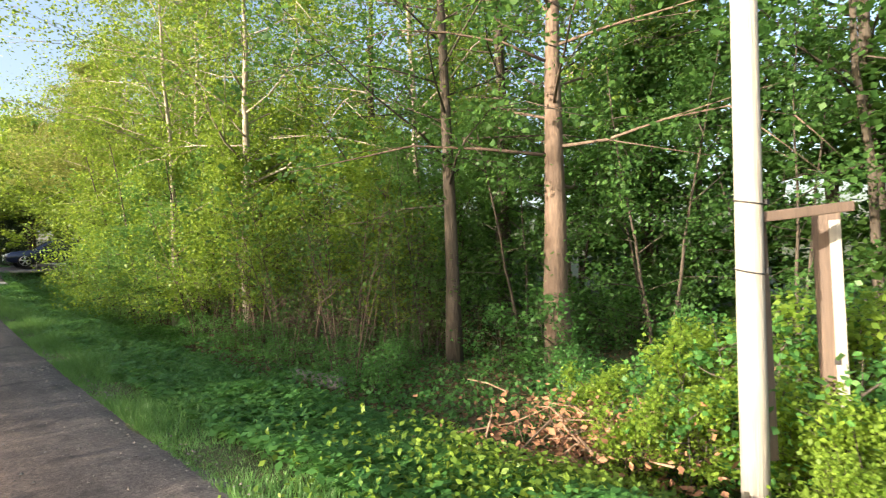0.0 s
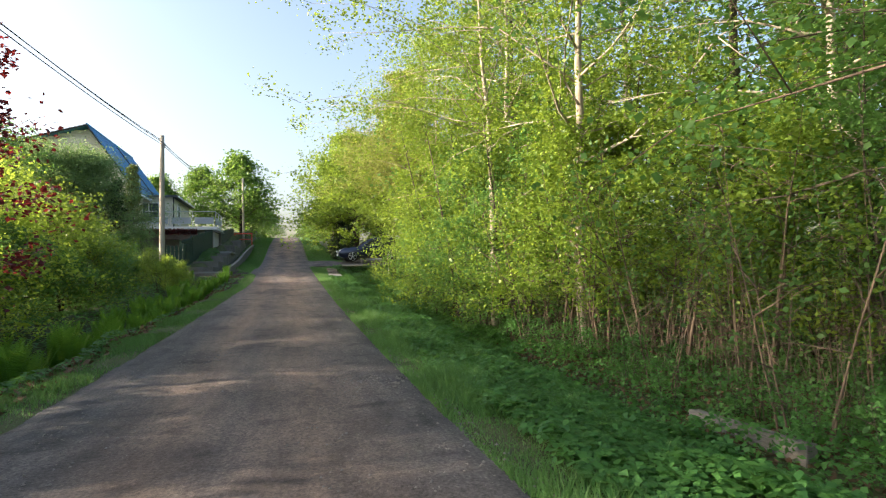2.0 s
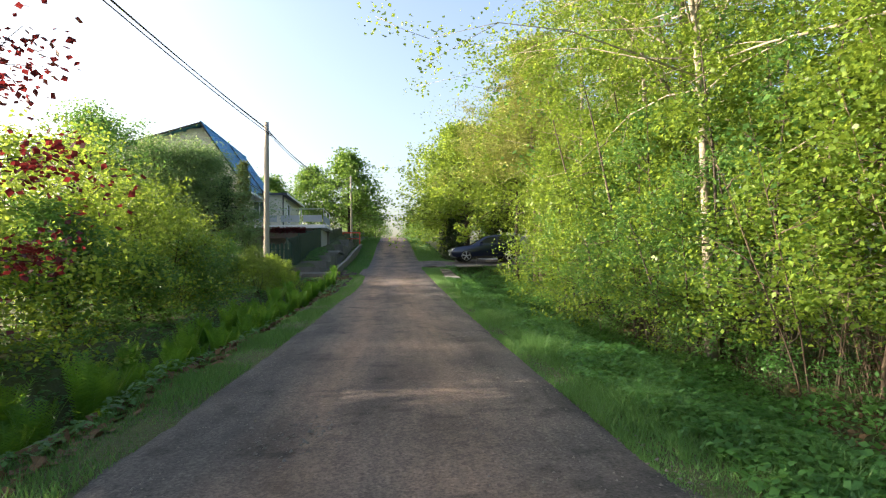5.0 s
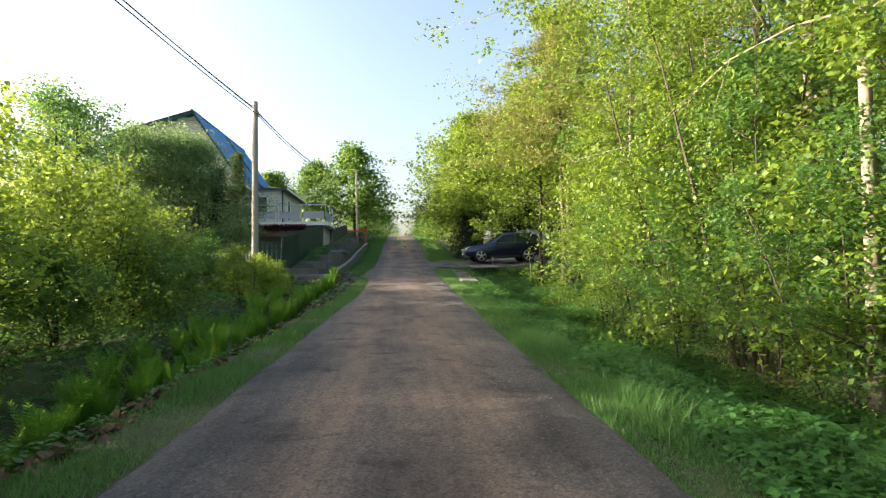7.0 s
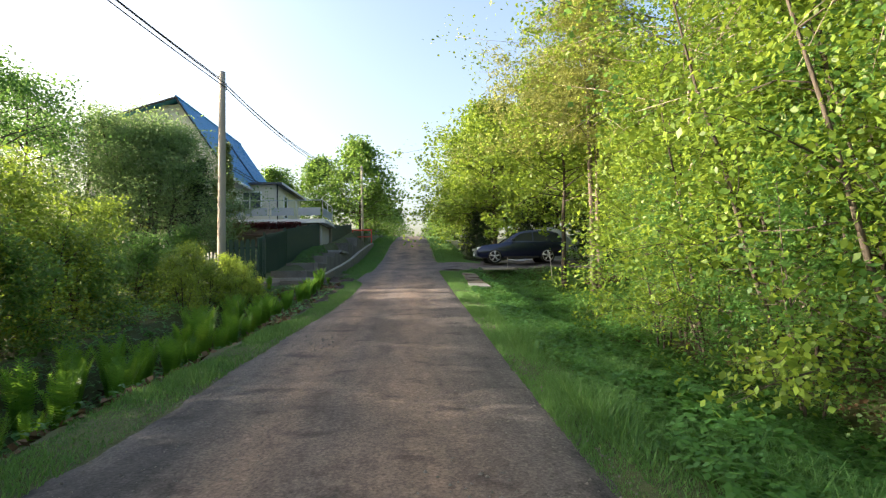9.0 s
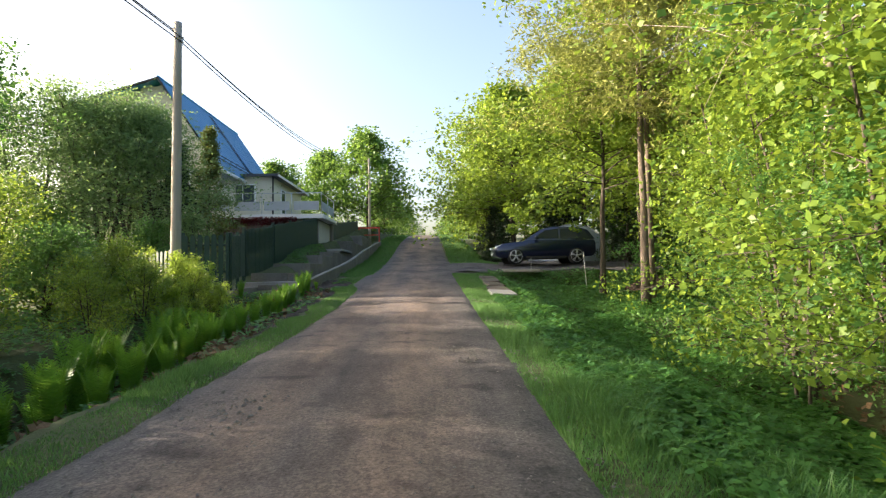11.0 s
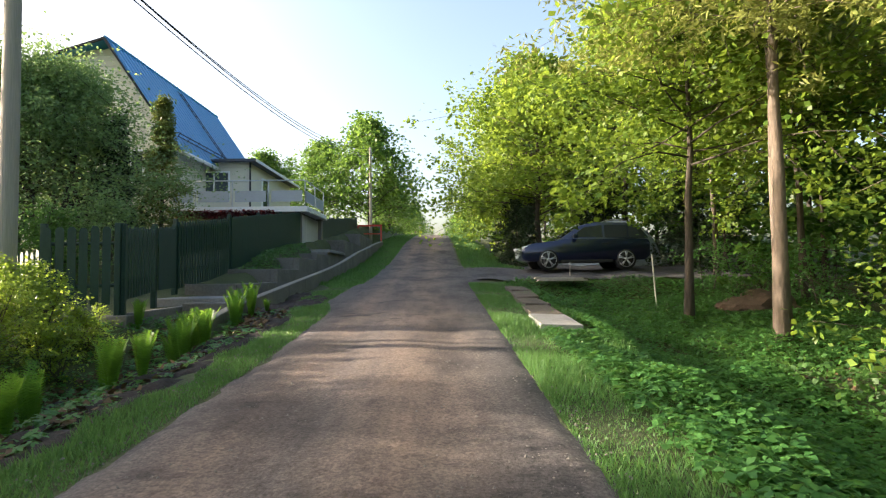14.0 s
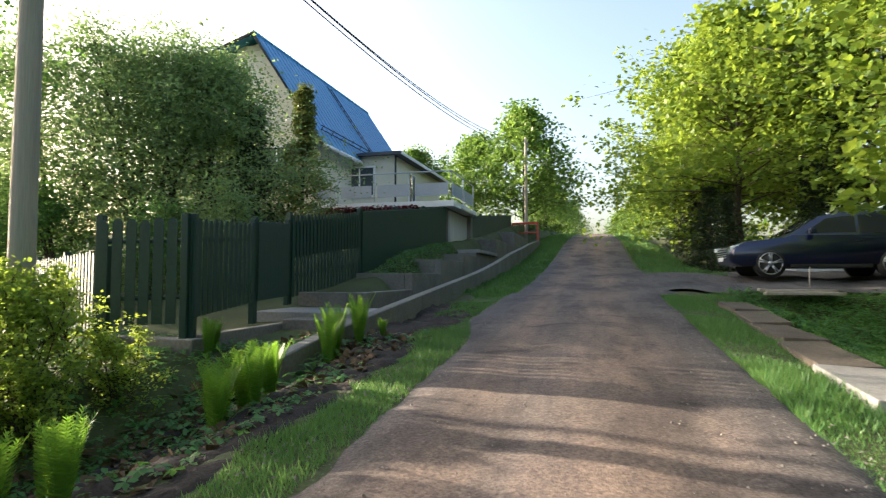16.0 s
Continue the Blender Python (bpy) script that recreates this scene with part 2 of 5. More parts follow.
def quads_mesh(name, verts, per, mat):
    """A mesh of many separate faces with `per` corners each, from one array."""
    n = len(verts) // per
    me = bpy.data.meshes.new(name)
    me.vertices.add(len(verts))
    me.vertices.foreach_set("co", np.asarray(verts, np.float32).ravel())
    me.loops.add(n * per)
    me.loops.foreach_set("vertex_index", np.arange(n * per, dtype=np.int32))
    me.polygons.add(n)
    me.polygons.foreach_set("loop_start", np.arange(0, n * per, per, dtype=np.int32))
    me.update(calc_edges=True)
    me.materials.append(mat)
    return me


def part(name, bm, mat, parent, label="", flat=True):
    me = bpy.data.meshes.new(name)
    bm.to_mesh(me)
    bm.free()
    me.materials.append(mat)
    if not flat:
        me.polygons.foreach_set("use_smooth", [True] * len(me.polygons))
    ob = new(name, me)
    ob.parent = parent
    if label:
        tagged(ob, label)
    return ob


def part_mesh(name, me, parent, label=""):
    ob = new(name, me)
    ob.parent = parent
    if label:
        tagged(ob, label)
    return ob


def thing(name, label, category, group="", at=None, kind=""):
    ob = new(name)
    tagged(ob, label, category, group, kind)
    if at is not None:
        ob.matrix_basis = at
    return ob


def box(bm, x0, x1, y0, y1, z0, z1, bevel=0.0, turn=None):
    r = bmesh.ops.create_cube(bm, size=1.0)
    m = Matrix.Translation(((x0 + x1) / 2, (y0 + y1) / 2, (z0 + z1) / 2)) @ Matrix.Diagonal((x1 - x0, y1 - y0, z1 - z0, 1))
    bmesh.ops.transform(bm, matrix=(turn @ m) if turn else m, verts=r["verts"])
    if bevel:
        edges = list({e for v in r["verts"] for e in v.link_edges})
        bmesh.ops.bevel(bm, geom=edges, offset=bevel, segments=2, affect="EDGES", profile=0.6)
    return bm


def slab(*a, **k):
    return box(bmesh.new(), *a, **k)


def tube(bm, points, radii, sides=8):
    """A tapered tube along points."""
    rings = []
    for i, p in enumerate(points):
        a, b = Vector(points[max(i - 1, 0)]), Vector(points[min(i + 1, len(points) - 1)])
        d = (b - a).normalized()
        u = d.orthogonal().normalized() if abs(d.z) < 0.9 else Vector((1, 0, 0)).cross(d).normalized()
        w = d.cross(u)
        rings.append([bm.verts.new(Vector(p) + (u * math.cos(2 * math.pi * k / sides) + w * math.sin(2 * math.pi * k / sides)) * radii[i]) for k in range(sides)])
    for r0, r1 in zip(rings, rings[1:]):
        for k in range(sides):
            bm.faces.new((r0[k], r0[(k + 1) % sides], r1[(k + 1) % sides], r1[k]))
    bm.faces.new(rings[-1])
    bm.faces.new(rings[0][::-1])
    return bm


def prism(bm, outline, y0, y1):
    """An outline in x and z, drawn out along y."""
    a = [bm.verts.new((x, y0, z)) for x, z in outline]
    b = [bm.verts.new((x, y1, z)) for x, z in outline]
    n = len(outline)
    for i in range(n):
        bm.faces.new((a[i], a[(i + 1) % n], b[(i + 1) % n], b[i]))
    bm.faces.new(a[::-1])
    bm.faces.new(b)
    bmesh.ops.recalc_face_normals(bm, faces=bm.faces)
    return bm


# ---- leaves and trees ----
def leaf_verts(centres, size, rng, droop=0.3, narrow=0.5):
    """Folded pointed leaves, four corners each."""
    n = len(centres)
    d = rng.normal(size=(n, 3))
    d[:, 2] = d[:, 2] * 0.5 - droop
    d /= np.linalg.norm(d, axis=1)[:, None]
    up = rng.normal(size=(n, 3)) * 0.6 + np.array([0, 0, 1.0])
    s = np.cross(d, up)
    s /= np.linalg.norm(s, axis=1)[:, None] + 1e-6
    nn = np.cross(s, d)
    ln = (size * rng.uniform(0.6, 1.3, n))[:, None]
    base, tip = centres, centres + d * ln
    mid = centres + d * ln * 0.42 - nn * ln * 0.10
    out = np.empty((n, 4, 3))
    out[:, 0], out[:, 1], out[:, 2], out[:, 3] = base, mid + s * ln * narrow * 0.62 + nn * ln * 0.14, tip, mid - s * ln * narrow * 0.62 + nn * ln * 0.14
    return out.reshape(-1, 3)


def tree(name, label, category, height, radius, base, spread, leaves, size, leaf_mat, bark_mat, seed, limbs=16, stems=1, round_top=0.6, wander=0.25,
         clump=0.28, droop=0.3, narrow=0.5, rise=0.45, sub=4, limb_r=0.30, group="", flat_side=0.0):
    """A trunk (or several stems) with limbs and twigs, and a crown of separate leaves in clumps about the twigs."""
    rng = np.random.default_rng(seed)
    root = thing(name, label, category, group)
    bm = bmesh.new()
    tips, weights = [], []
    for s in range(stems):
        a0 = rng.uniform(0, 2 * math.pi)
        lean = (0.0 if stems == 1 else 0.22) * rng.uniform(0.6, 1.4)
        h = height * (1.0 if s == 0 else rng.uniform(0.65, 1.0))
        pts, rad = [], []
        off = np.zeros(2)
        for k in range(9):
            f = k / 8
            off = off + rng.normal(size=2) * wander * height / 60
            pts.append((math.cos(a0) * (lean * h * f + (0.12 * stems > 0.13) * 0.15) + off[0], math.sin(a0) * (lean * h * f + (0.12 * stems > 0.13) * 0.15) + off[1], h * f - 0.25 * (k == 0)))
            rad.append(radius * (1.25 if k == 0 else 1.0) * (1 - 0.86 * f) / (1 if stems == 1 else 1.3))
        tube(bm, pts, rad, 9)
        P = np.array(pts)
        nl = max(3, limbs // stems)
        for k in range(nl):
            f = base + (1 - base) * (k + rng.uniform(0, 0.9)) / nl
            f = min(f, 0.97)
            start = np.array([np.interp(f, np.linspace(0, 1, 9), P[:, i]) for i in range(3)])
            q = (f - base) / (1 - base)
            prof = (math.sin(math.pi * min(1.0, (0.22 + 0.78 * q) ** round_top)) * 0.85 + 0.15) * (1 - 0.25 * q)
            ln = spread * prof * rng.uniform(0.75, 1.2)
            az = 2.399 * k + rng.uniform(-0.5, 0.5) + s
            dirn = np.array([math.cos(az), math.sin(az), rise * (0.5 + q) + rng.uniform(-0.15, 0.2)])
            if flat_side:
                dirn[0] -= flat_side
            dirn /= np.linalg.norm(dirn)
            lp = [start]
            for j in range(4):
                dirn = dirn + rng.normal(size=3) * 0.16 + np.array([0, 0, -0.05 * j])
                dirn /= np.linalg.norm(dirn)
                lp.append(lp[-1] + dirn * ln / 4)
            r0 = max(0.012, radius * limb_r * (1 - 0.7 * q))
            tube(bm, lp, [r0, r0 * 0.8, r0 * 0.55, r0 * 0.35, r0 * 0.15], 4)
            tips += [lp[2], lp[3], lp[4]]
            weights += [0.6, 1.0, 1.0]
            for j in range(sub):
                o = lp[1 + j % 4]
                td = dirn + rng.normal(size=3) * 0.7
                td /= np.linalg.norm(td)
                tl = ln * rng.uniform(0.22, 0.5)
                e = o + td * tl
                tube(bm, [o, o + td * tl * 0.5 + rng.normal(size=3) * 0.03, e], [r0 * 0.35, r0 * 0.22, 0.004], 3)
                tips += [o + td * tl * 0.5, e]
                weights += [0.7, 1.2]
    part("trunk", bm, bark_mat, root, flat=False)
    T, W = np.array(tips), np.array(weights)
    pick = rng.choice(len(T), size=leaves, p=W / W.sum())
    cs = T[pick] + np.tanh(rng.normal(size=(leaves, 3)) * 0.75) * 1.45 * clump * np.array([1, 1, 0.75]) * rng.uniform(0.4, 1.3, (len(T), 1))[pick]
    cs[:, 2] = np.maximum(cs[:, 2], 0.05)
    part_mesh("crown", quads_mesh("crown", leaf_verts(cs, size, rng, droop, narrow), 4, leaf_mat), root)
    return root


def place(ob, spots, rng, lo=0.85, hi=1.15, sink=0.05):
    """The first stands at the first spot, copies at the others, each turned and sized a little apart."""
    for i, s in reversed(list(enumerate(spots))):
        x, y = s[0], s[1]
        k = s[2] if len(s) > 2 else rng.uniform(lo, hi)
        m = pose(x, y, float(ground_z(x, y)) - sink, 0, 0, rng.uniform(0, 360)) @ Matrix.Diagonal((k, k, k * rng.uniform(0.92, 1.08), 1))
        if i == 0:
            ob.matrix_basis = m
        else:
            copy_thing(ob, m)
    return ob


# ---- ground and road ----
def grid_object(name, xs, ys, height, mat):
    X, Y = np.meshgrid(xs, ys)
    Z = height(X, Y)
    verts = np.stack([X, Y, Z], -1).reshape(-1, 3)
    nx, ny = len(xs), len(ys)
    idx = np.arange(nx * ny).reshape(ny, nx)
    f = np.stack([idx[:-1, :-1], idx[:-1, 1:], idx[1:, 1:], idx[1:, :-1]], -1).reshape(-1, 4)
    return new(name, mesh_of(name, verts, f.tolist(), mat, flat=False))


far = np.array([60, 90, 140, 220, 400, 800, 1600, 3000.0])
gx = np.concatenate([-far[::-1], np.arange(-40, -8, 2.0), np.arange(-8, 9, 0.2), np.arange(10, 41, 2.0), far])
gy = np.concatenate([-far[::-1] - 10, np.arange(-30, -2, 2.0), np.arange(-2, 66, 0.4), np.arange(66, 204, 4.0), far[3:]])
tagged(grid_object("ground", gx, gy, lambda X, Y: ground_z(X, Y) - 0.14 * (smooth(road_left(Y) + 0.15, road_left(Y) + 0.5, X) * (1 - smooth(0.85, 1.2, X))), M_GROUND),
       "earthy ground with grass, ditches and forest floor", "ground", kind="structure")

rngR = np.random.default_rng(5)


def road_surface():
    ys = np.concatenate([np.arange(-8, 50, 0.14), np.arange(50, 205, 1.0)])
    cols = np.linspace(0, 1, 44)
    verts, n = [], len(cols)
    for y in ys:
        wl = float(road_left(y)) + 0.05 * noise.noise((0.0, y * 0.45, 1.0)) + 0.07 * noise.noise((3.0, y * 2.1, 4.0))
        wr = ROAD_R + 0.16 * noise.noise((9.0, y * 0.45, 2.0)) + 0.07 * noise.noise((5.0, y * 2.1, 4.0))
        wr += 0.7 * float(smooth(39.5, 42, y) * (1 - smooth(46, 48.5, y)))
        for c in cols:
            x = wl + (wr - wl) * c
            z = float(road_z(y)) + 0.035 * math.sin(math.pi * c) - 0.045 * max(0.0, 1 - 14 * min(c, 1 - c))
            z += 0.012 * noise.noise((x * 1.6, y * 1.1, 0.0)) + 0.008 * noise.noise((x * 6, y * 6, 3.0)) - 0.018 * (math.exp(-((c - 0.3) / 0.09) ** 2) + math.exp(-((c - 0.72) / 0.09) ** 2))
            verts.append((x, y, z))
    faces = [(j * n + i, j * n + i + 1, (j + 1) * n + i + 1, (j + 1) * n + i) for j in range(len(ys) - 1) for i in range(n - 1)]
    return new("road", mesh_of("road", verts, faces, M_ROAD, flat=False))


tagged(road_surface(), "compacted gravel road with brown wheel tracks and grey edges", "road", kind="structure")


def drive_surface():
    xs, ys = np.arange(1.6, 14.2, 0.3), np.arange(41.2, 47.2, 0.3)
    ob = grid_object("driveway", xs, ys, lambda X, Y: ground_z(X, Y) + 0.05 + 0.02 * np.sin(X * 2.1) * np.sin(Y * 2.7), M_ROAD)
    return tagged(ob, "level gravel driveway branching off the road", "driveway", kind="structure")


drive_surface()


# ---- poles and wires ----
def utility_pole(label, x, y, height, r, mat, lean_x=0.0, lean_y=0.0, z=None):
    g = float(ground_z(x, y)) if z is None else z
    ob = thing("utility_pole", label, "utility pole", "wooden poles along the road", pose(x, y, g))
    pts = [(lean_x * f * height, lean_y * f * height, height * f - (0.5 if f == 0 else 0)) for f in (0, 0.2, 0.4, 0.6, 0.8, 1.0)]
    part("shaft", tube(bmesh.new(), pts, [r, r * 0.96, r * 0.92, r * 0.86, r * 0.8, r * 0.74], 14), mat, ob, flat=False)
    for k in range(3):
        bm = bmesh.new()
        q = (lean_x * height + (0.12 if k else -0.12), lean_y * height, height - (0.18, 0.41, 0.52)[k])
        tube(bm, [(lean_x * height, lean_y * height, q[2] - 0.03), (q[0], q[1], q[2] - 0.03), (q[0], q[1], q[2] + 0.05)], [0.016, 0.018, 0.026], 8)
        part("insulator_hook", bm, M_METAL, ob, "small steel hook with insulator")
    return ob


P1, P1_TOP = (-5.63, 31.0), 7.93
P2, P2_TOP = (-4.45, 63.0), 11.4
g1, g2 = float(ground_z(*P1)), float(ground_z(*P2))
utility_pole("tall weathered grey wooden utility pole among roadside bushes", *P1, P1_TOP - g1, 0.125, M_WOOD_GREY, 0.006, -0.006)
utility_pole("thin weathered wooden utility pole beside a leafy maple", *P2, P2_TOP - 4.6, 0.12, M_WOOD_GREY, 0.0, 0.0, z=4.6)


def wire(a, b, sag, r=0.013):
    A, B = Vector(a), Vector(b)
    pts = [A.lerp(B, i / 24) - Vector((0, 0, sag * 4 * (i / 24) * (1 - i / 24))) for i in range(25)]
    me = bpy.data.meshes.new("overhead_wire")
    bm = tube(bmesh.new(), pts, [r] * 25, 6)
    bm.to_mesh(me)
    bm.free()
    me.materials.append(M_BLACK)
    ob = new("overhead_wire", me)
    return tagged(ob, "thin black overhead wire strung between wooden poles", "wire", "overhead wires")


for k in range(3):
    dx = 0.12 if k else -0.12
    zk = P1_TOP - (0.13, 0.36, 0.47)[k]
    wire((P1[0] + dx, P1[1] - 0.04, zk), (-6.3 + dx * 1.6, -14, 7.2 - 0.22 * k), 0.75)
    wire((P1[0] + dx, P1[1] - 0.04, zk), (P2[0] + dx, P2[1], P2_TOP - (0.10, 0.40, 0.58)[k]), 1.12)


# ---- red barrier ----
def barrier():
    ob = thing("barrier", "red painted steel barrier frame by the roadside", "barrier", at=pose(-4.34, 61.5, 4.35))
    part("crossbar", slab(-0.86, 0.86, -0.05, 0.05, 1.1, 1.22, 0.012), M_RED, ob)
    for x in (-0.80, 0.80):
        part("post", slab(x - 0.05, x + 0.05, -0.047, 0.047, -0.4, 1.1, 0.01), M_RED, ob)
    part("lower_rail", slab(-0.75, 0.75, -0.03, 0.03, 0.55, 0.62, 0.008), M_RED, ob)
    return ob


barrier()


# ---- house ----
def house():
    ob = thing("house", "cream sided house with a steep blue metal roof and terrace annex", "house")
    gy0, gy1 = 46.0, 57.0
    rx, rz = -13.2, 11.85            # ridge
    ex, ez = -10.05, 7.15            # steep eave towards the road
    lx, lz = -18.6, 10.2             # shallow side
    wall = prism(bmesh.new(), [(ex - 0.55, 2.8), (ex - 0.55, 7.75), (rx, rz - 0.12), (lx + 0.3, lz - 0.05), (lx + 0.3, 2.8)], gy0, gy1 - 0.3)
    w = part("wall", wall, M_SIDING, ob)
    # clapboards of the gable end
    for k in range(36):
        z = 3.0 + k * 0.24
        left = lx + 0.3
        right = ex - 0.55 if z < 7.6 else rx + (rz - z) * (ex - rx) / (rz - ez) - 0.25
        if z > lz - 0.1:
            left = rx - (rz - z) * (rx - lx) / (rz - lz) + 0.4
        if right - left > 0.3:
            b = bmesh.new()
            box(b, left, right, gy0 - 0.03, gy0 - 0.002, z, z + 0.225, turn=None)
            part("siding_board", b, M_SIDING, w)
    roof = bmesh.new()
    t = 0.12
    for (x0, z0, x1, z1) in ((rx, rz, ex, ez), (rx, rz, lx, lz)):
        vs = []
        for yy in (gy0 - 0.5, gy1):
            for dz in (0.0, t):
                vs += [roof.verts.new((x0, yy, z0 + dz)), roof.verts.new((x1, yy, z1 + dz))]
        a, b, c, d, e, f, g, h = vs
        for q in ((a, b, d, c), (e, g, h, f), (c, d, h, g), (a, e, f, b), (b, f, h, d), (a, c, g, e)):
            roof.faces.new(q)
    bmesh.ops.recalc_face_normals(roof, faces=roof.faces)
    rf = part("roof", roof, M_ROOF, ob, "blue profiled metal roof")
    n = Vector((rz - ez, 0, ex - rx)).normalized()
    n = Vector((abs(n.x), 0, abs(n.z)))
    k = gy0 - 0.3
    while k < gy1:
        b = bmesh.new()
        o = n * (t * 0.56)
        tube(b, [(rx + o.x, k, rz + t * 0.9 - 0.05), (ex + o.x, k, ez + t * 0.9 - 0.05)], [0.012, 0.012], 5)
        part("roof_seam", b, M_ROOF, rf)
        k += 0.42
    fl = bmesh.new()
    tube(fl, [(rx, gy0 - 0.5, rz + t), (rx, gy1, rz + t)], [0.07, 0.07], 8)
    part("ridge_cap", fl, M_ROOF, rf)
    verge = bmesh.new()
    tube(verge, [(ex, gy0 - 0.52, ez + 0.05), (rx, gy0 - 0.52, rz + 0.05), (lx, gy0 - 0.52, lz + 0.05)], [0.08, 0.08, 0.08], 4)
    part("verge_board", verge, M_BLACK, rf, "dark verge board")
    # roof ladder and snow guards
    lad = bmesh.new()
    for dy in (0.0, 0.4):
        tube(lad, [(rx + 0.3, 51.2 + dy, rz - 0.22), (ex + 0.05, 51.2 + dy, ez + 0.25)], [0.02, 0.02], 5)
    for i in range(15):
        f = (i + 0.5) / 15
        x, z = rx + 0.3 + (ex + 0.05 - rx - 0.3) * f, rz - 0.22 + (ez + 0.25 - rz + 0.22) * f
        tube(lad, [(x, 51.2, z), (x, 51.6, z)], [0.016, 0.016], 5)
    part("roof_ladder", lad, M_BLACK, rf, "dark steel roof ladder")
    sg = bmesh.new()
    for dz in (0.0, 0.16):
        tube(sg, [(ex - 0.32, gy0, ez + 0.78 + dz), (ex - 0.32, gy1 - 0.4, ez + 0.78 + dz)], [0.022, 0.022], 5)
    for i in range(12):
        y = gy0 + 0.2 + i * 0.9
        tube(sg, [(ex - 0.5, y, ez + 0.75), (ex - 0.30, y, ez + 1.0)], [0.018, 0.018], 5)
    part("snow_guard", sg, M_BLACK, rf, "dark snow guard rails")
    gut = bmesh.new()
    tube(gut, [(ex + 0.08, gy0 - 0.5, ez + 0.02), (ex + 0.08, 49.0, ez + 0.02)], [0.08, 0.08], 8)
    part("gutter", gut, M_WHITE, ob, "white eaves gutter", flat=False)

    def window(x, y, z, w_, h_, panes=2, facing="y"):
        turn = pose(x, y, z, 0, 0, 0 if facing == "y" else 90)
        fr = bmesh.new()
        for a in ((-w_ / 2 - 0.07, w_ / 2 + 0.07, -0.05, 0.03, -0.07, 0.0), (-w_ / 2 - 0.07, w_ / 2 + 0.07, -0.05, 0.03, h_, h_ + 0.07),
                  (-w_ / 2 - 0.07, -w_ / 2, -0.05, 0.03, 0, h_), (w_ / 2, w_ / 2 + 0.07, -0.05, 0.03, 0, h_)):
            box(fr, *a, turn=turn)
        for i in range(1, panes):
            xx = -w_ / 2 + w_ * i / panes
            box(fr, xx - 0.03, xx + 0.03, -0.045, 0.025, 0, h_, turn=turn)
        win = part("window", fr, M_WHITE, ob, "white framed window")
        for i in range(panes):
            a = -w_ / 2 + w_ * i / panes
            part("pane", slab(a + 0.03, a + w_ / panes - 0.03, -0.012, -0.004, 0.0, h_, turn=turn), M_GLASS, win)
        return win

    # annex over the terrace
    an = part("annex_wall", slab(ex - 0.6, -8.55, 49.3, 56.5, 4.0, 7.49, 0.01), M_SIDING, ob, "cream annex wall")
    for k in range(14):
        part("siding_board", slab(ex - 0.0, -8.56, 49.275, 49.298, 5.1 + k * 0.18, 5.1 + k * 0.18 + 0.17), M_SIDING, an)
    roof2 = bmesh.new()
    box(roof2, ex - 0.6, -8.15, 48.95, 57.0, 7.50, 7.60, 0.02)
    part("annex_roof", roof2, M_ROOF_DARK, ob, "dark low annex roof")
    part("fascia", slab(ex, -8.12, 48.90, 48.945, 7.47, 7.60), M_ROOF_DARK, ob, "dark fascia board")
    part("fascia", slab(-8.145, -8.10, 48.95, 57.0, 7.47, 7.60), M_WHITE, ob, "white fascia board")
    window(-10.75 + 0.55, 49.27, 5.75, 1.35, 1.25, 2)
    window(-8.53, 51.6, 5.6, 0.9, 1.4, 1, "x")
    pipe = bmesh.new()
    tube(pipe, [(-8.47, 49.2, 7.48), (-8.47, 49.2, 5.0)], [0.045, 0.045], 8)
    part("downpipe", pipe, M_BLACK, ob, "dark downpipe", flat=False)
    # gable windows half hidden by trees
    window(-12.3, 45.96, 6.0, 1.0, 1.3, 2)
    window(-15.2, 45.96, 6.0, 1.2, 1.3, 2)
    # terrace
    part("terrace_base", slab(-11.2, -5.35, 46.3, 49.7, 2.4, 4.72), M_CONCRETE, ob, "rendered terrace base")
    part("terrace_slab", slab(-11.3, -5.0, 46.0, 49.85, 4.72, 4.95, 0.015), M_WHITE, ob, "white terrace slab edge")
    rails = [(-11.2, -5.12, 46.1, 46.1), (-5.12, -5.12, 46.1, 49.75)]
    for x0, x1, y0, y1 in rails:
        ln = math.hypot(x1 - x0, y1 - y0)
        cnt = max(2, round(ln / 1.5))
        rl = bmesh.new()
        for z in (6.05,):
            tube(rl, [(x0, y0, z), (x1, y1, z)], [0.025, 0.025], 8)
        part("handrail", rl, M_METAL, ob, "slim steel handrail", flat=False)
        for i in range(cnt + 1):
            f = i / cnt
            px_, py_ = x0 + (x1 - x0) * f, y0 + (y1 - y0) * f
            ps = bmesh.new()
            tube(ps, [(px_, py_, 4.9), (px_, py_, 6.05)], [0.022, 0.022], 8)
            part("rail_post", ps, M_METAL, ob, flat=False)
        for i in range(cnt):
            f0, f1 = (i + 0.08) / cnt, (i + 0.92) / cnt
            a = (x0 + (x1 - x0) * f0, y0 + (y1 - y0) * f0)
            c = (x0 + (x1 - x0) * f1, y0 + (y1 - y0) * f1)
            th = 0.02
            part("rail_panel", slab(min(a[0], c[0]) - th * (x0 == x1), max(a[0], c[0]) + th * (x0 == x1), min(a[1], c[1]) - th * (y0 == y1), max(a[1], c[1]) + th * (y0 == y1), 5.16, 5.62), M_GREY_PANEL, ob, "grey balustrade panel")
    # garage door under the terrace, facing the road
    part("garage_door", slab(-5.36, -5.28, 46.5, 49.2, 3.05, 4.62, 0.01), M_WOOD_PALE, ob, "pale boarded garage door")
    for i in range(9):
        part("door_board", slab(-5.278, -5.262, 46.52 + i * 0.298, 46.52 + i * 0.298 + 0.285, 3.07, 4.6), M_WOOD_PALE, ob)
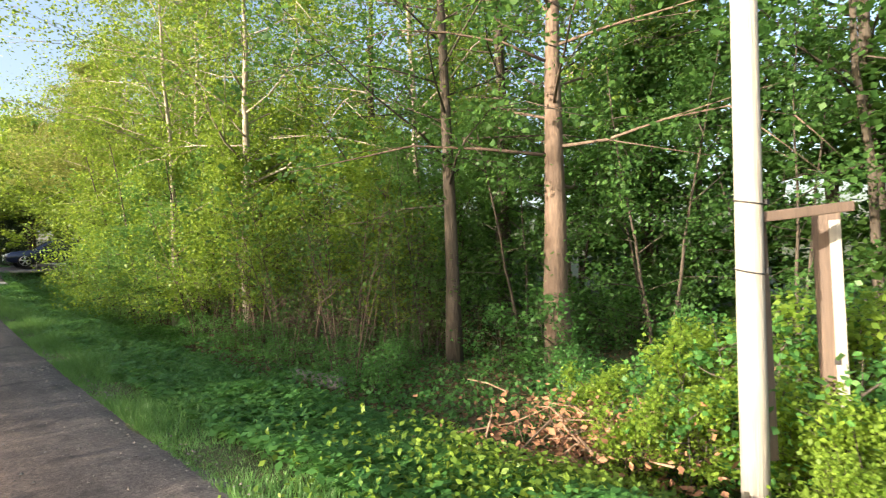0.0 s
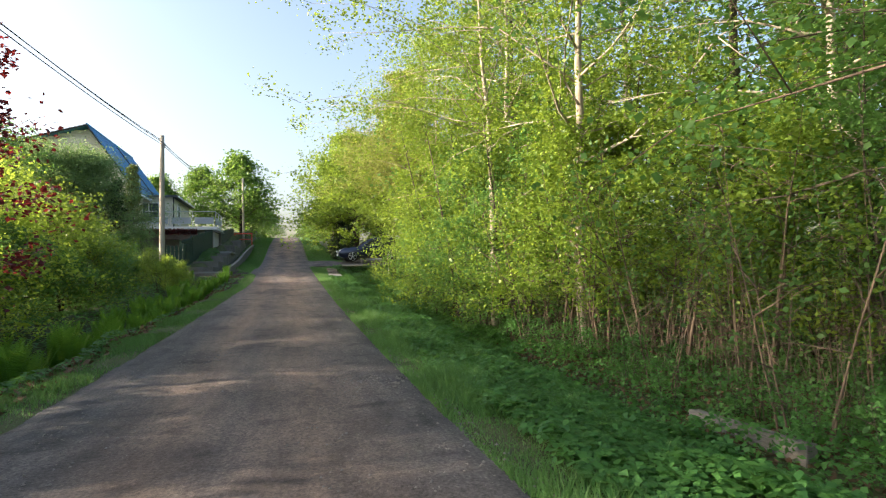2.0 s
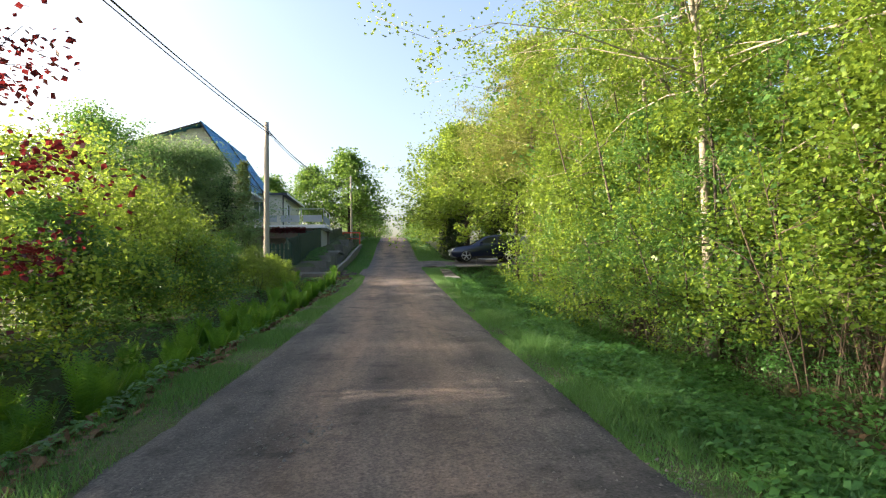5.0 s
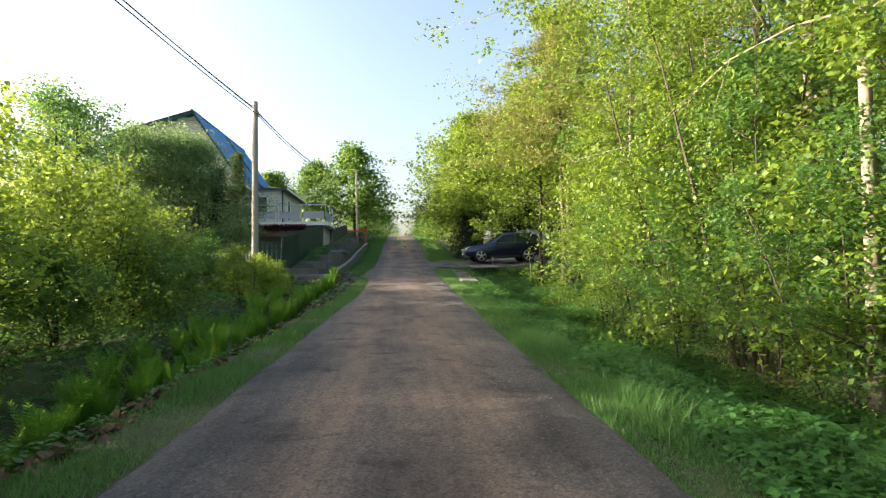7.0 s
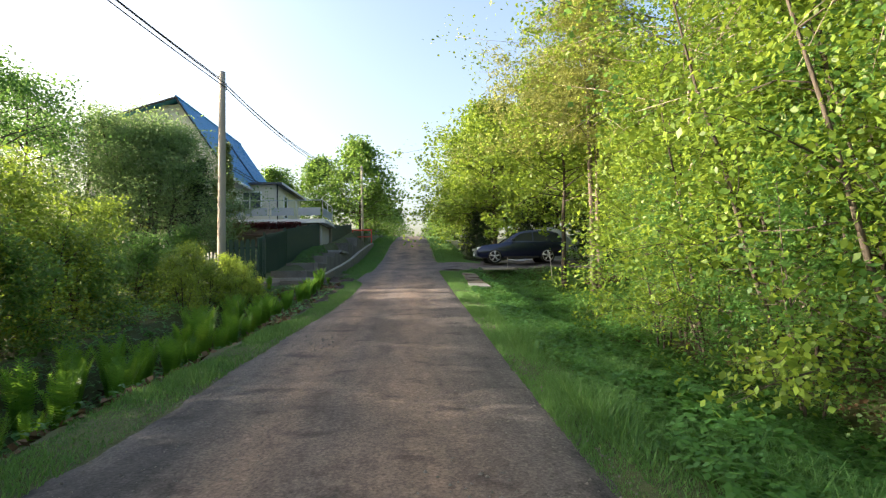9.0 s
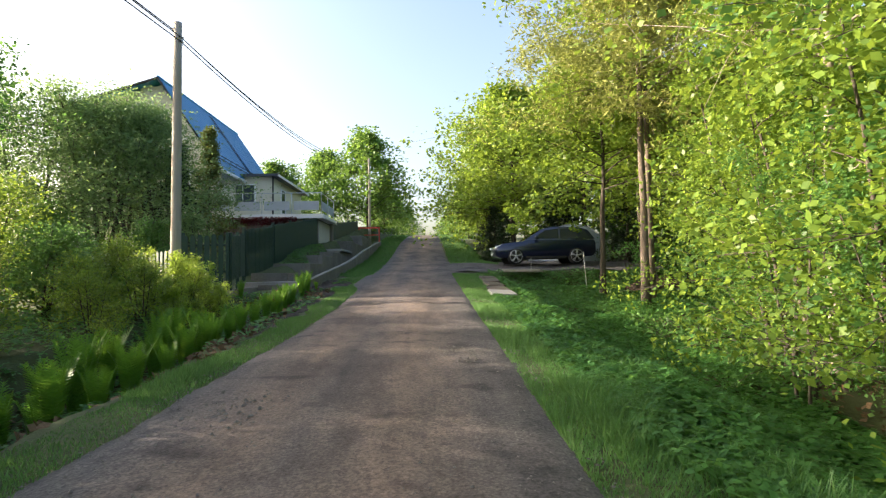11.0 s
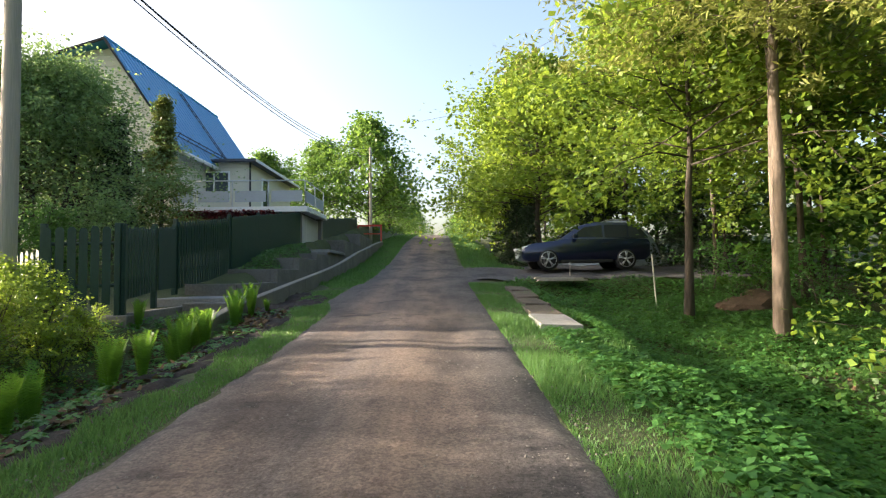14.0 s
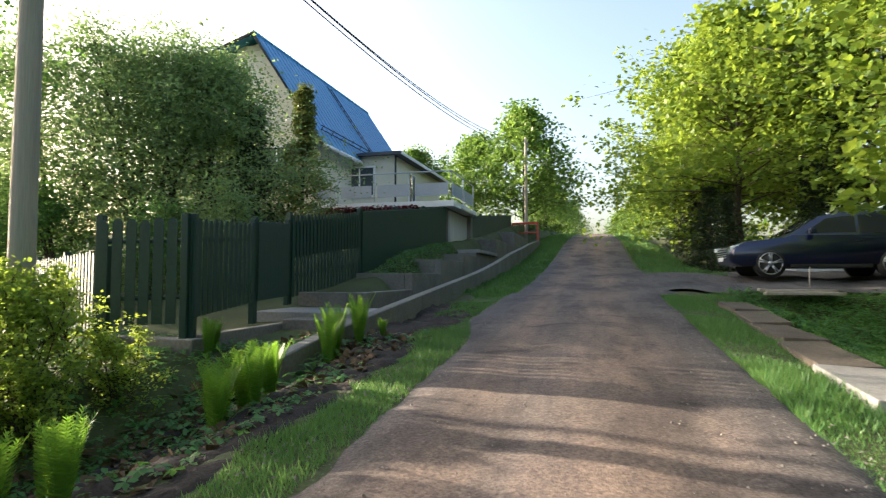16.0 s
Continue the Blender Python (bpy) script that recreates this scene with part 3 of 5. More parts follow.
    part("quoin_pier", slab(-5.5, -5.1, 49.2, 49.6, 2.4, 4.72, 0.03), M_STONE, ob, "rough stone pier")
    can = bmesh.new()
    box(can, -0.05, 0.5, -1.45, 1.45, -0.03, 0.03, 0.008, turn=pose(-5.3, 47.8, 4.86, 0, 22, 0))
    part("canopy", can, M_METAL, ob, "sloping metal canopy")
    return ob


def glass():
    m, nodes, links, b = material("window_glass")
    b.inputs["Base Color"].default_value = (0.06, 0.075, 0.085, 1)
    b.inputs["Roughness"].default_value = 0.04
    b.inputs["Specular IOR Level"].default_value = 0.8
    return m


M_GLASS = glass()
M_ROOF_DARK = surface("roof_dark", (0.03, 0.035, 0.045), (0.08, 0.085, 0.10), 0.6, 1, 14, 0.15)
house()


# ---- fence ----
def fence_run(label, a, b, ground_a, ground_b, top_a, top_b, width, gap, backed=False):
    """Flat pickets on two rails between round-headed posts, from a to b."""
    ob = thing("fence", label, "fence", "green fences", pose(a[0], a[1], 0, 0, 0, math.degrees(math.atan2(b[1] - a[1], b[0] - a[0]))))
    L = math.hypot(b[0] - a[0], b[1] - a[1])

    def bot(s):
        return ground_a + (ground_b - ground_a) * s / L

    def top(s):
        return top_a + (top_b - top_a) * s / L

    for s in np.arange(0, L + 0.01, L / max(1, round(L / 2.4))):
        part("post", slab(s - 0.045, s + 0.045, 0.02, 0.11, bot(s) - 0.3, top(s) + 0.06, 0.01), M_FENCE, ob)
    for dz in (0.28, 0.80):
        rb = bmesh.new()
        za, zb = bot(0) + (top(0) - bot(0)) * dz, bot(L) + (top(L) - bot(L)) * dz
        tube(rb, [(0, 0.045, za), (L, 0.045, zb)], [0.03, 0.03], 6)
        part("rail", rb, M_FENCE, ob)
    if backed:
        bk = bmesh.new()
        prism(bk, [(0.05, bot(0) + 0.5 * (top(0) - bot(0))), (L - 0.05, bot(L) + 0.5 * (top(L) - bot(L))), (L - 0.05, top(L) - 0.12), (0.05, top(0) - 0.12)], 0.012, 0.02)
        part("backing_sheet", bk, M_FENCE, ob, "dark green backing sheet")
    s, i = 0.0, 0
    rng = random.Random(7)
    while s < L - width:
        w = width * rng.uniform(0.97, 1.03)
        j = rng.uniform(-0.02, 0.02)
        bm = bmesh.new()
        z0, z1 = bot(s) + 0.06, top(s) + j
        o = [(s, z0), (s + w, z0), (s + w, z1 - 0.05), (s + w * 0.75, z1), (s + w * 0.25, z1), (s, z1 - 0.05)]
        prism(bm, o, -0.011, 0.009)
        part("picket", bm, M_FENCE, ob)
        s += w + gap * rng.uniform(0.8, 1.2)
        i += 1
    return ob


F0, F1, F2, F3 = (-4.88, 32.5), (-5.70, 36.2), (-5.35, 46.2), (-5.3, 62.0)
fence_run("dark green picket fence with wide gaps beside bushes", (-6.0, 32.2), F0, 1.5, 1.55, 2.88, 2.90, 0.125, 0.055)
fence_run("dark green picket fence beside a narrow concrete path", F0, (-5.32, 34.5), 1.60, 1.72, 2.90, 3.04, 0.10, 0.055)
fence_run("solid dark green boarded gate in the fence", (-5.33, 34.56), (-5.68, 36.1), 1.72, 1.75, 3.08, 3.2, 0.13, 0.004)
fence_run("dark green close boarded fence above stepped walls", F1, (-5.6, 39.2), 1.72, 2.05, 3.36, 3.75, 0.085, 0.05, True)
fence_run("tall dark green close boarded fence above stepped walls", (-5.6, 39.25), F2, 2.05, 2.75, 3.8, 4.72, 0.13, 0.004)
fence_run("dark green close boarded fence beyond the garage door", (-5.3, 50.2), F3, 3.35, 4.6, 4.85, 6.1, 0.13, 0.004)
fence_run("low green picket fence behind a bright shrub", (-9.6, 34.2), (-6.05, 32.3), 1.35, 1.4, 2.45, 2.5, 0.09, 0.07)


# ---- stepped concrete walls, path and culvert ----
def walls():
    steps = [(36.1, 38.7, 1.88), (38.7, 41.1, 2.25), (41.1, 43.7, 2.64), (43.7, 45.6, 2.88), (45.6, 49.6, 3.0), (49.6, 55.0, 3.75), (55.0, 61.0, 4.45)]
    for y0, y1, z in steps:
        bm = slab(-4.30, -4.10, y0 + 0.004, y1 - 0.004, float(road_z(y0)) - 0.5, z, 0.02)
        w = thing("planter_wall", "stepped weathered concrete retaining wall holding a grassy bed", "retaining wall", "stepped concrete walls")
        part("wall_face", bm, M_CONCRETE, w)
        part("cross_wall", slab(-5.5, -4.304, y0 + 0.006, y0 + 0.16, float(road_z(y0)) - 0.4, z, 0.015), M_CONCRETE, w)
        part("soil", slab(-5.5, -4.304, y0 + 0.165, y1, float(road_z(y0)) - 0.4, z - 0.1), M_DARK, w, "dark garden soil")


walls()


def low_wall():
    """A low sloping kerb wall along the ditch."""
    ob = thing("kerb_wall", "low sloping concrete ditch wall along the road", "concrete wall")
    ys = np.arange(31.8, 60.1, 1.65)
    lift = lambda v: float(np.interp(v, [31.8, 33.5, 36, 42.5, 48.6, 55, 60], [0.11, 0.21, 0.27, 0.41, 0.6, 0.5, 0.3]))
    for y0, y1 in zip(ys, ys[1:]):
        a, b = float(road_z(y0)), float(road_z(y1))
        ta, tb = lift(y0), lift(y1)
        bm = bmesh.new()
        pts = [(-3.42, y0, a - 0.9), (-3.24, y0, a - 0.9), (-3.24, y0, a + ta), (-3.42, y0, a + ta)]
        v0 = [bm.verts.new(p) for p in pts]
        v1 = [bm.verts.new((x, y1 - 0.012, b - 0.9 if z < a else b + tb)) for x, _, z in pts]
        for i in range(4):
            bm.faces.new((v0[i], v0[(i + 1) % 4], v1[(i + 1) % 4], v1[i]))
        bm.faces.new(v0[::-1])
        bm.faces.new(v1)
        bmesh.ops.recalc_face_normals(bm, faces=bm.faces)
        bmesh.ops.bevel(bm, geom=list(bm.edges), offset=0.015, segments=1, affect="EDGES")
        part("wall_block", bm, M_CONCRETE, ob)
    return ob


low_wall()
cul = thing("culvert", "square concrete culvert box bridging the ditch to the gate", "culvert")
part("side_wall", slab(-4.86, -4.72, 32.6, 34.75, 0.3, 1.46, 0.02), M_CONCRETE, cul)
part("end_wall", slab(-6.2, -4.72, 32.36, 32.595, 0.3, 1.42, 0.02), M_CONCRETE, cul)
part("deck", slab(-5.55, -3.44, 34.76, 36.09, 1.42, 1.60, 0.02), M_CONCRETE_PALE, cul, "pale concrete bridge slab")
part("pit_lintel", slab(-4.715, -3.44, 34.3, 34.75, 1.30, 1.52, 0.02), M_CONCRETE, cul)

land = thing("landing", "pale concrete landing slab before the garage door", "concrete slab")
part("landing_slab", slab(-5.27, -4.0, 45.7, 49.4, 3.0, 3.12, 0.015), M_CONCRETE_PALE, land)

M_SLAB_OLD = surface("slab_mossy", (0.045, 0.038, 0.030), (0.135, 0.112, 0.090), 0.95, 2.2, 26, 0.7)
cs = thing("culvert_slab", "flat pale concrete slabs edging the road ditch", "concrete slab")
for k in range(5):
    y0 = 31.75 + k * 1.5
    z = float(road_z(y0 + 0.7))
    wide = 0.33 if k == 0 else 0.27
    part("slab", slab(-wide, wide, -0.72, 0.72, -0.14, 0.0, 0.02, turn=pose(2.32 + 0.07 * k, y0 + 0.7, z + (0.02 if k == 0 else -0.015), 2.4 + 1.2 * (k % 2), (-1) ** k * 2.0, -2 + 2 * (k % 3))), M_CONCRETE_PALE if k == 0 else M_SLAB_OLD, cs)

planks = thing("plank_cover", "old timber planks across a dark ditch hole by the drive", "planks")
for k in range(4):
    part("plank", slab(-0.75, 0.75, -0.09, 0.09, -0.03, 0.03, 0.008, turn=pose(4.2 + 0.12 * (k % 2), 40.2 + k * 0.23, 1.82 + 0.015 * k, 0, 1.5 * (k % 3), 4 - 5 * (k % 2))), M_WOOD_GREY, planks)


# ---- car ----
def car_paint():
    m, nodes, links, b = material("car_paint_blue")
    b.inputs["Base Color"].default_value = (0.004, 0.011, 0.045, 1)
    b.inputs["Metallic"].default_value = 0.4
    b.inputs["Roughness"].default_value = 0.28
    b.inputs["Coat Weight"].default_value = 1.0
    b.inputs["Coat Roughness"].default_value = 0.06
    return m


M_CAR = car_paint()
M_CHROME = surface("alloy", (0.45, 0.46, 0.47), (0.62, 0.63, 0.64), 0.3, 2, 20, 0.02, metal=0.9)
M_LAMP = surface("headlamp_glass", (0.55, 0.58, 0.62), (0.75, 0.78, 0.80), 0.12, 4, 20, 0.02)


def car():
    """A large estate-like off-roader; its nose points along -x, origin under the middle of the front axle."""
    ob = thing("car", "dark blue sport utility car parked under trees on the drive", "car", at=pose(4.45, 44.45, float(ground_z(5.5, 44.3)) + 0.07, 0, 0, 2) @ Matrix.Diagonal((1.07, 1.05, 1.07, 1)))
    prof = [(-0.88, 0.42), (-0.90, 0.62), (-0.84, 0.80), (-0.62, 0.92), (0.35, 1.04), (0.55, 1.10), (3.55, 1.08), (3.62, 0.95), (3.62, 0.50), (3.45, 0.34), (-0.70, 0.30)]
    cabin = [(0.42, 1.06), (1.25, 1.58), (1.75, 1.68), (2.85, 1.66), (3.30, 1.52), (3.58, 1.10)]

    def loft(outline, widths, name, mat, parent, label=""):
        bm = bmesh.new()
        rows = []
        for f, inset in widths:
            rows.append([bm.verts.new((x + (inset * 0.9 if x < 0 else (-inset * 0.7 if x > 3 else 0)), f, z - (inset * 0.35 if z > 1.0 else 0))) for x, z in outline])
        n = len(outline)
        for a, c in zip(rows, rows[1:]):
            for i in range(n):
                bm.faces.new((a[i], a[(i + 1) % n], c[(i + 1) % n], c[i]))
        bm.faces.new(rows[0][::-1])
        bm.faces.new(rows[-1])
        bmesh.ops.recalc_face_normals(bm, faces=bm.faces)
        bmesh.ops.bevel(bm, geom=[e for e in bm.edges if e.calc_face_angle(0) > 0.5], offset=0.03, segments=2, affect="EDGES")
        return part(name, bm, mat, parent, label, flat=False)

    body = loft(prof, [(-0.95, 0.10), (-0.90, 0.02), (-0.6, 0.0), (0.6, 0.0), (0.90, 0.02), (0.95, 0.10)], "body", M_CAR, ob)
    bm = bmesh.new()
    a = [bm.verts.new((x, -0.88 + 0.17 * (z - 1.05) / 0.6, z)) for x, z in cabin]
    c = [bm.verts.new((x, 0.88 - 0.17 * (z - 1.05) / 0.6, z)) for x, z in cabin]
    for i in range(len(cabin) - 1):
        bm.faces.new((a[i], a[i + 1], c[i + 1], c[i]))
    bm.faces.new(a[::-1])
    bm.faces.new(c)
    bmesh.ops.recalc_face_normals(bm, faces=bm.faces)
    bmesh.ops.bevel(bm, geom=list(bm.edges), offset=0.03, segments=2, affect="EDGES")
    part("cabin", bm, M_CAR, ob, flat=False)
    ws = bmesh.new()
    vs = [ws.verts.new(v) for v in ((0.50, -0.72, 1.125), (0.50, 0.72, 1.125), (1.20, 0.62, 1.565), (1.20, -0.62, 1.565))]
    ws.faces.new(vs)
    bmesh.ops.solidify(ws, geom=list(ws.faces), thickness=-0.012)
    part("windscreen", ws, M_GLASS, ob, "dark windscreen")
    for s in (-1, 1):
        for o in ([(0.80, 1.13), (1.32, 1.50), (1.95, 1.58), (1.95, 1.13)], [(2.02, 1.13), (2.02, 1.58), (2.80, 1.56), (2.80, 1.13)], [(2.87, 1.13), (2.87, 1.54), (3.15, 1.46), (3.35, 1.14)]):
            gm = bmesh.new()
            f = [gm.verts.new((x, s * (0.893 - 0.17 * (z - 1.05) / 0.6), z)) for x, z in o]
            gm.faces.new(f)
            bmesh.ops.solidify(gm, geom=list(gm.faces), thickness=0.01)
            part("side_window", gm, M_GLASS, ob, "dark side window")
        ms = bmesh.new()
        box(ms, 0.86, 1.02, s * 1.0 - 0.09, s * 1.0 + 0.09, 1.10, 1.24, 0.04)
        part("mirror", ms, M_CAR, ob)
        hl = bmesh.new()
        box(hl, -0.13, 0.13, -0.17, 0.17, -0.055, 0.055, 0.025, turn=pose(-0.735, s * 0.72, 0.79, 0, -8, s * 14))
        part("headlight", hl, M_LAMP, ob, "clear headlight")
        for x in (1.9, 2.8):
            part("door_handle", slab(x, x + 0.2, s * 0.955 - 0.012, s * 0.955 + 0.012, 0.90, 0.93, 0.008), M_CAR, ob)
        for wx in (0.0, 2.72):
            wheel = bmesh.new()
            cyl = bmesh.ops.create_cone(wheel, cap_ends=True, segments=28, radius1=0.37, radius2=0.37, depth=0.25)
            bmesh.ops.transform(wheel, matrix=pose(wx, s * 0.84, 0.37, 90, 0, 0), verts=cyl["verts"])
            bmesh.ops.bevel(wheel, geom=[e for e in wheel.edges if e.calc_face_angle(0) > 0.9], offset=0.035, segments=2, affect="EDGES")
            w = part("wheel", wheel, M_BLACK, ob, "black tyre", flat=False)
            rim = bmesh.new()
            q = pose(wx, s * 0.97, 0.37, 90, 0, 0)
            ring = [(0.27 * math.cos(i * math.pi / 12), 0.27 * math.sin(i * math.pi / 12), 0) for i in range(25)]
            tube(rim, [q @ Vector(v) for v in ring], [0.014] * 25, 5)
            for i in range(5):
                for d in (-0.12, 0.12):
                    t = i * 2 * math.pi / 5 + 0.3
                    tube(rim, [q @ Vector((0.04 * math.cos(t), 0.04 * math.sin(t), 0)), q @ Vector((0.265 * math.cos(t + d), 0.265 * math.sin(t + d), 0))], [0.022, 0.018], 5)
            tube(rim, [q @ Vector((0, 0, -0.02)), q @ Vector((0, 0, 0.02))], [0.06, 0.06], 12)
            part("rim", rim, M_CHROME, w, "alloy spoked rim", flat=False)
    gr = bmesh.new()
    for i in range(5):
        box(gr, -0.915, -0.88, -0.45, 0.45, 0.52 + i * 0.06, 0.545 + i * 0.06, 0.005)
    part("grille", gr, M_CHROME, ob, "grille with bright slats")
    part("number_plate", slab(-0.935, -0.918, -0.26, 0.26, 0.44, 0.55, 0.004), M_WHITE, ob, "white number plate")
    part("sill", slab(0.45, 2.25, -0.955, 0.955, 0.26, 0.36, 0.02), M_BLACK, ob, "black sill")
    return ob


car()

# ---- shelter behind the car ----
def shelter():
    ob = thing("tarp_shelter", "low rounded grey tarpaulin shelter behind the parked car", "shelter", at=pose(8.3, 47.4, float(ground_z(8.3, 47.4)) - 0.3))
    bm = bmesh.new()
    rows = []
    for k in range(9):
        f = k / 8
        y = 3.0 * f
        rows.append([bm.verts.new((1.95 * math.cos(math.pi * i / 16) * (1 + 0.02 * math.sin(7 * f + i)), y, 2.35 * max(0.0, math.sin(math.pi * i / 16)) ** 0.8 * (1 - 0.03 * math.sin(math.pi * f * 4) ** 2))) for i in range(17)])
    for a, b in zip(rows, rows[1:]):
        for i in range(16):
            bm.faces.new((a[i], a[i + 1], b[i + 1], b[i]))
    bm.faces.new(rows[0])
    bm.faces.new(rows[-1][::-1])
    bmesh.ops.recalc_face_normals(bm, faces=bm.faces)
    part("cover", bm, M_GREY_PANEL, ob, flat=False)
    for y in (0.0, 1.5, 3.0):
        part("hoop", tube(bmesh.new(), [(1.98 * math.cos(math.pi * i / 16), y, 2.38 * max(0.0, math.sin(math.pi * i / 16)) ** 0.8) for i in range(17)], [0.02] * 17, 6), M_METAL, ob, "thin steel hoop", flat=False)
    return ob


shelter()

# ---- trees ----
M_BARK_WARM = surface("bark_warm", (0.06, 0.042, 0.032), (0.20, 0.145, 0.11), 0.95, 3, 22, 0.9, stretch=(1, 1, 0.25))
rt = np.random.default_rng(11)
M_TWIG = surface("twig_brown", (0.042, 0.031, 0.023), (0.145, 0.105, 0.072), 0.9, 3, 22, 0.6, stretch=(1, 1, 0.3))
G_WOOD = "roadside wood trees"
# the wood's edge along the verge: saplings with branches to the ground
edge_a = tree("young_tree", "young broadleaf tree leafy down to the ground at the wood's edge", "tree", 6.2, 0.055, 0.08, 2.0, 11500, 0.078, M_LEAF_LIGHT, M_BARK, 21, limbs=34, stems=3, group=G_WOOD, clump=0.27, narrow=0.55, sub=3)
edge_b = tree("young_tree", "slim broadleaf sapling with bright green leaves at the wood's edge", "tree", 5.2, 0.045, 0.08, 1.8, 9000, 0.078, M_LEAF_MID, M_BARK, 22, limbs=30, stems=3, group=G_WOOD, clump=0.26, narrow=0.55, sub=3)
tall_a = tree("birch_tree", "tall leaning birch with pale bark and light leaves", "tree", 12.5, 0.13, 0.32, 4.2, 16000, 0.085, M_LEAF_LIGHT, M_BARK_PALE, 23, limbs=34, group=G_WOOD, clump=0.40, narrow=0.55)
tall_b = tree("forest_tree", "tall dark trunked broadleaf tree inside the wood and, out of view, for shade", "tree", 13.5, 0.17, 0.24, 4.6, 6200, 0.125, M_LEAF_MID, M_BARK, 24, limbs=32, group=G_WOOD, clump=0.45, narrow=0.6, limb_r=0.2)
thin = tree("forest_tree", "thin bare stemmed tree with a high crown inside the wood", "tree", 11.0, 0.07, 0.30, 2.6, 2600, 0.135, M_LEAF_MID, M_BARK, 25, limbs=16, group=G_WOOD, clump=0.45, narrow=0.75, sub=2)
back = tree("forest_tree", "dense leafy tree deep in the wood", "tree", 11.0, 0.12, 0.03, 4.0, 2200, 0.31, M_LEAF_DARK, M_BARK, 27, group=G_WOOD, clump=0.55, narrow=0.8, limbs=12, sub=1)
under = tree("shrub", "low leafy forest shrub on the wood's floor", "shrub", 1.5, 0.016, 0.08, 1.1, 800, 0.085, M_WEED, M_BARK, 26, stems=3, group="wood floor shrubs", clump=0.2, narrow=0.6, limbs=10, sub=1)

bare = tree("young_tree", "thin bare stemmed sapling with leaves above head height", "tree", 6.0, 0.04, 0.26, 1.9, 8000, 0.085, M_LEAF_LIGHT, M_TWIG, 20, limbs=30, stems=3, group=G_WOOD, clump=0.27, narrow=0.55, sub=3)
stick = tree("young_tree", "leggy thin stemmed sapling with few leaves", "tree", 3.6, 0.016, 0.30, 0.8, 420, 0.075, M_LEAF_MID, M_TWIG, 19, limbs=16, stems=4, group=G_WOOD, clump=0.2, narrow=0.6, sub=2, rise=0.9)
place(edge_a, [(5.3, 15.4), (5.5, 17.0, 1.1), (5.0, 19.0), (5.3, 21.2, 1.1), (5.1, 23.2), (5.5, 24.8), (6.0, 26.3, 1.0), (7.4, 28.6, 1.0), (6.6, 21.8, 1.3), (7.7, 26.6, 1.25), (9.4, 31.0, 1.2)], rt)
place(edge_b, [(5.6, 15.9), (4.8, 16.9, 0.7), (5.6, 19.7), (6.2, 22.4), (4.8, 24.2, 0.62), (7.2, 27.2), (4.6, 20.2, 0.55), (4.7, 22.3, 0.55), (4.7, 17.9, 0.55), (8.6, 9.4, 1.2), (9.8, 11.6, 1.2), (8.5, 6.7, 1.05), (9.6, 4.6, 1.05), (10.6, 7.2, 1.2), (7.4, 8.4, 0.85), (11.5, 3.0, 1.1)], rt)
place(bare, [(5.5, 13.9, 1.05), (5.7, 12.4), (6.2, 11.0, 1.05), (7.4, 10.4, 0.95), (6.5, 13.2, 1.1), (6.2, 9.4, 0.9), (7.2, 14.6, 1.15)], rt)
place(stick, [(4.9 + 2.6 * ((k * 0.618) % 1.0), 7.6 + 0.5 * k) for k in range(17)], rt, 0.7, 1.25)
overhang = tree("birch_tree", "tall slender birch whose thin twigs reach over the road", "tree", 11.5, 0.10, 0.40, 4.7, 17000, 0.08, M_LEAF_LIGHT, M_BARK_PALE, 29, limbs=36, group=G_WOOD, clump=0.34, narrow=0.6, flat_side=0.6, limb_r=0.2)
place(overhang, [(5.2, 16.8, 1.0), (5.9, 25.2, 0.98)], np.random.default_rng(3))
place(tall_a, [(6.1, 13.6, 1.0), (7.2, 20.0, 1.05), (7.9, 24.9, 0.9), (8.6, 10.2, 0.95), (9.5, 17.0), (10.2, 28.0), (9.2, 27.9), (12.0, 8.0)], rt)
# the two at x below -10 are out of view, added to shade the wood's edge
place(tall_b, [(6.9, 7.2, 0.85), (10.2, 8.6), (15.5, 4.6, 1.1), (9.6, 13.2), (8.8, 24.0), (11.5, 19.5), (13.0, 13.0), (11.0, 34.5), (13.5, 2.0), (-10.2, 9.8, 0.85), (-13.6, 10.8, 0.85), (15.0, 7.5)], rt)
place(thin, [(rt.uniform(8, 18), rt.uniform(-4, 34)) for _ in range(12)], rt, 0.8, 1.3)
place(back, [(rt.uniform(15, 24), y) for y in np.arange(-12, 44, 3.0)] + [(rt.uniform(24, 36), y) for y in np.arange(-18, 60, 7.0)] + [(13.0, 38.0), (14.5, 43.0), (12.0, 52.0), (11.0, 57.0), (13.0, 64.0), (10.0, 72.0), (9.5, 84.0), (-16.0, 84.0, 0.7), (17.0, 46.0), (20.0, 51.0), (16.0, 56.0), (18.0, 61.0), (16.0, 39.5), (19.0, 35.0), (12.2, 44.6, 0.8), (12.6, 41.0, 0.75), (12.0, 34.2, 0.7), (13.4, 47.5, 0.85), (11.2, 38.6, 0.6)] + [(13.0 + 2.0 * (k % 3), -9.0 + 1.7 * k, 0.6) for k in range(17)] + [(-30.0 + rt.uniform(-4, 4), y, 0.38) for y in np.arange(26, 80, 7.0)], rt)
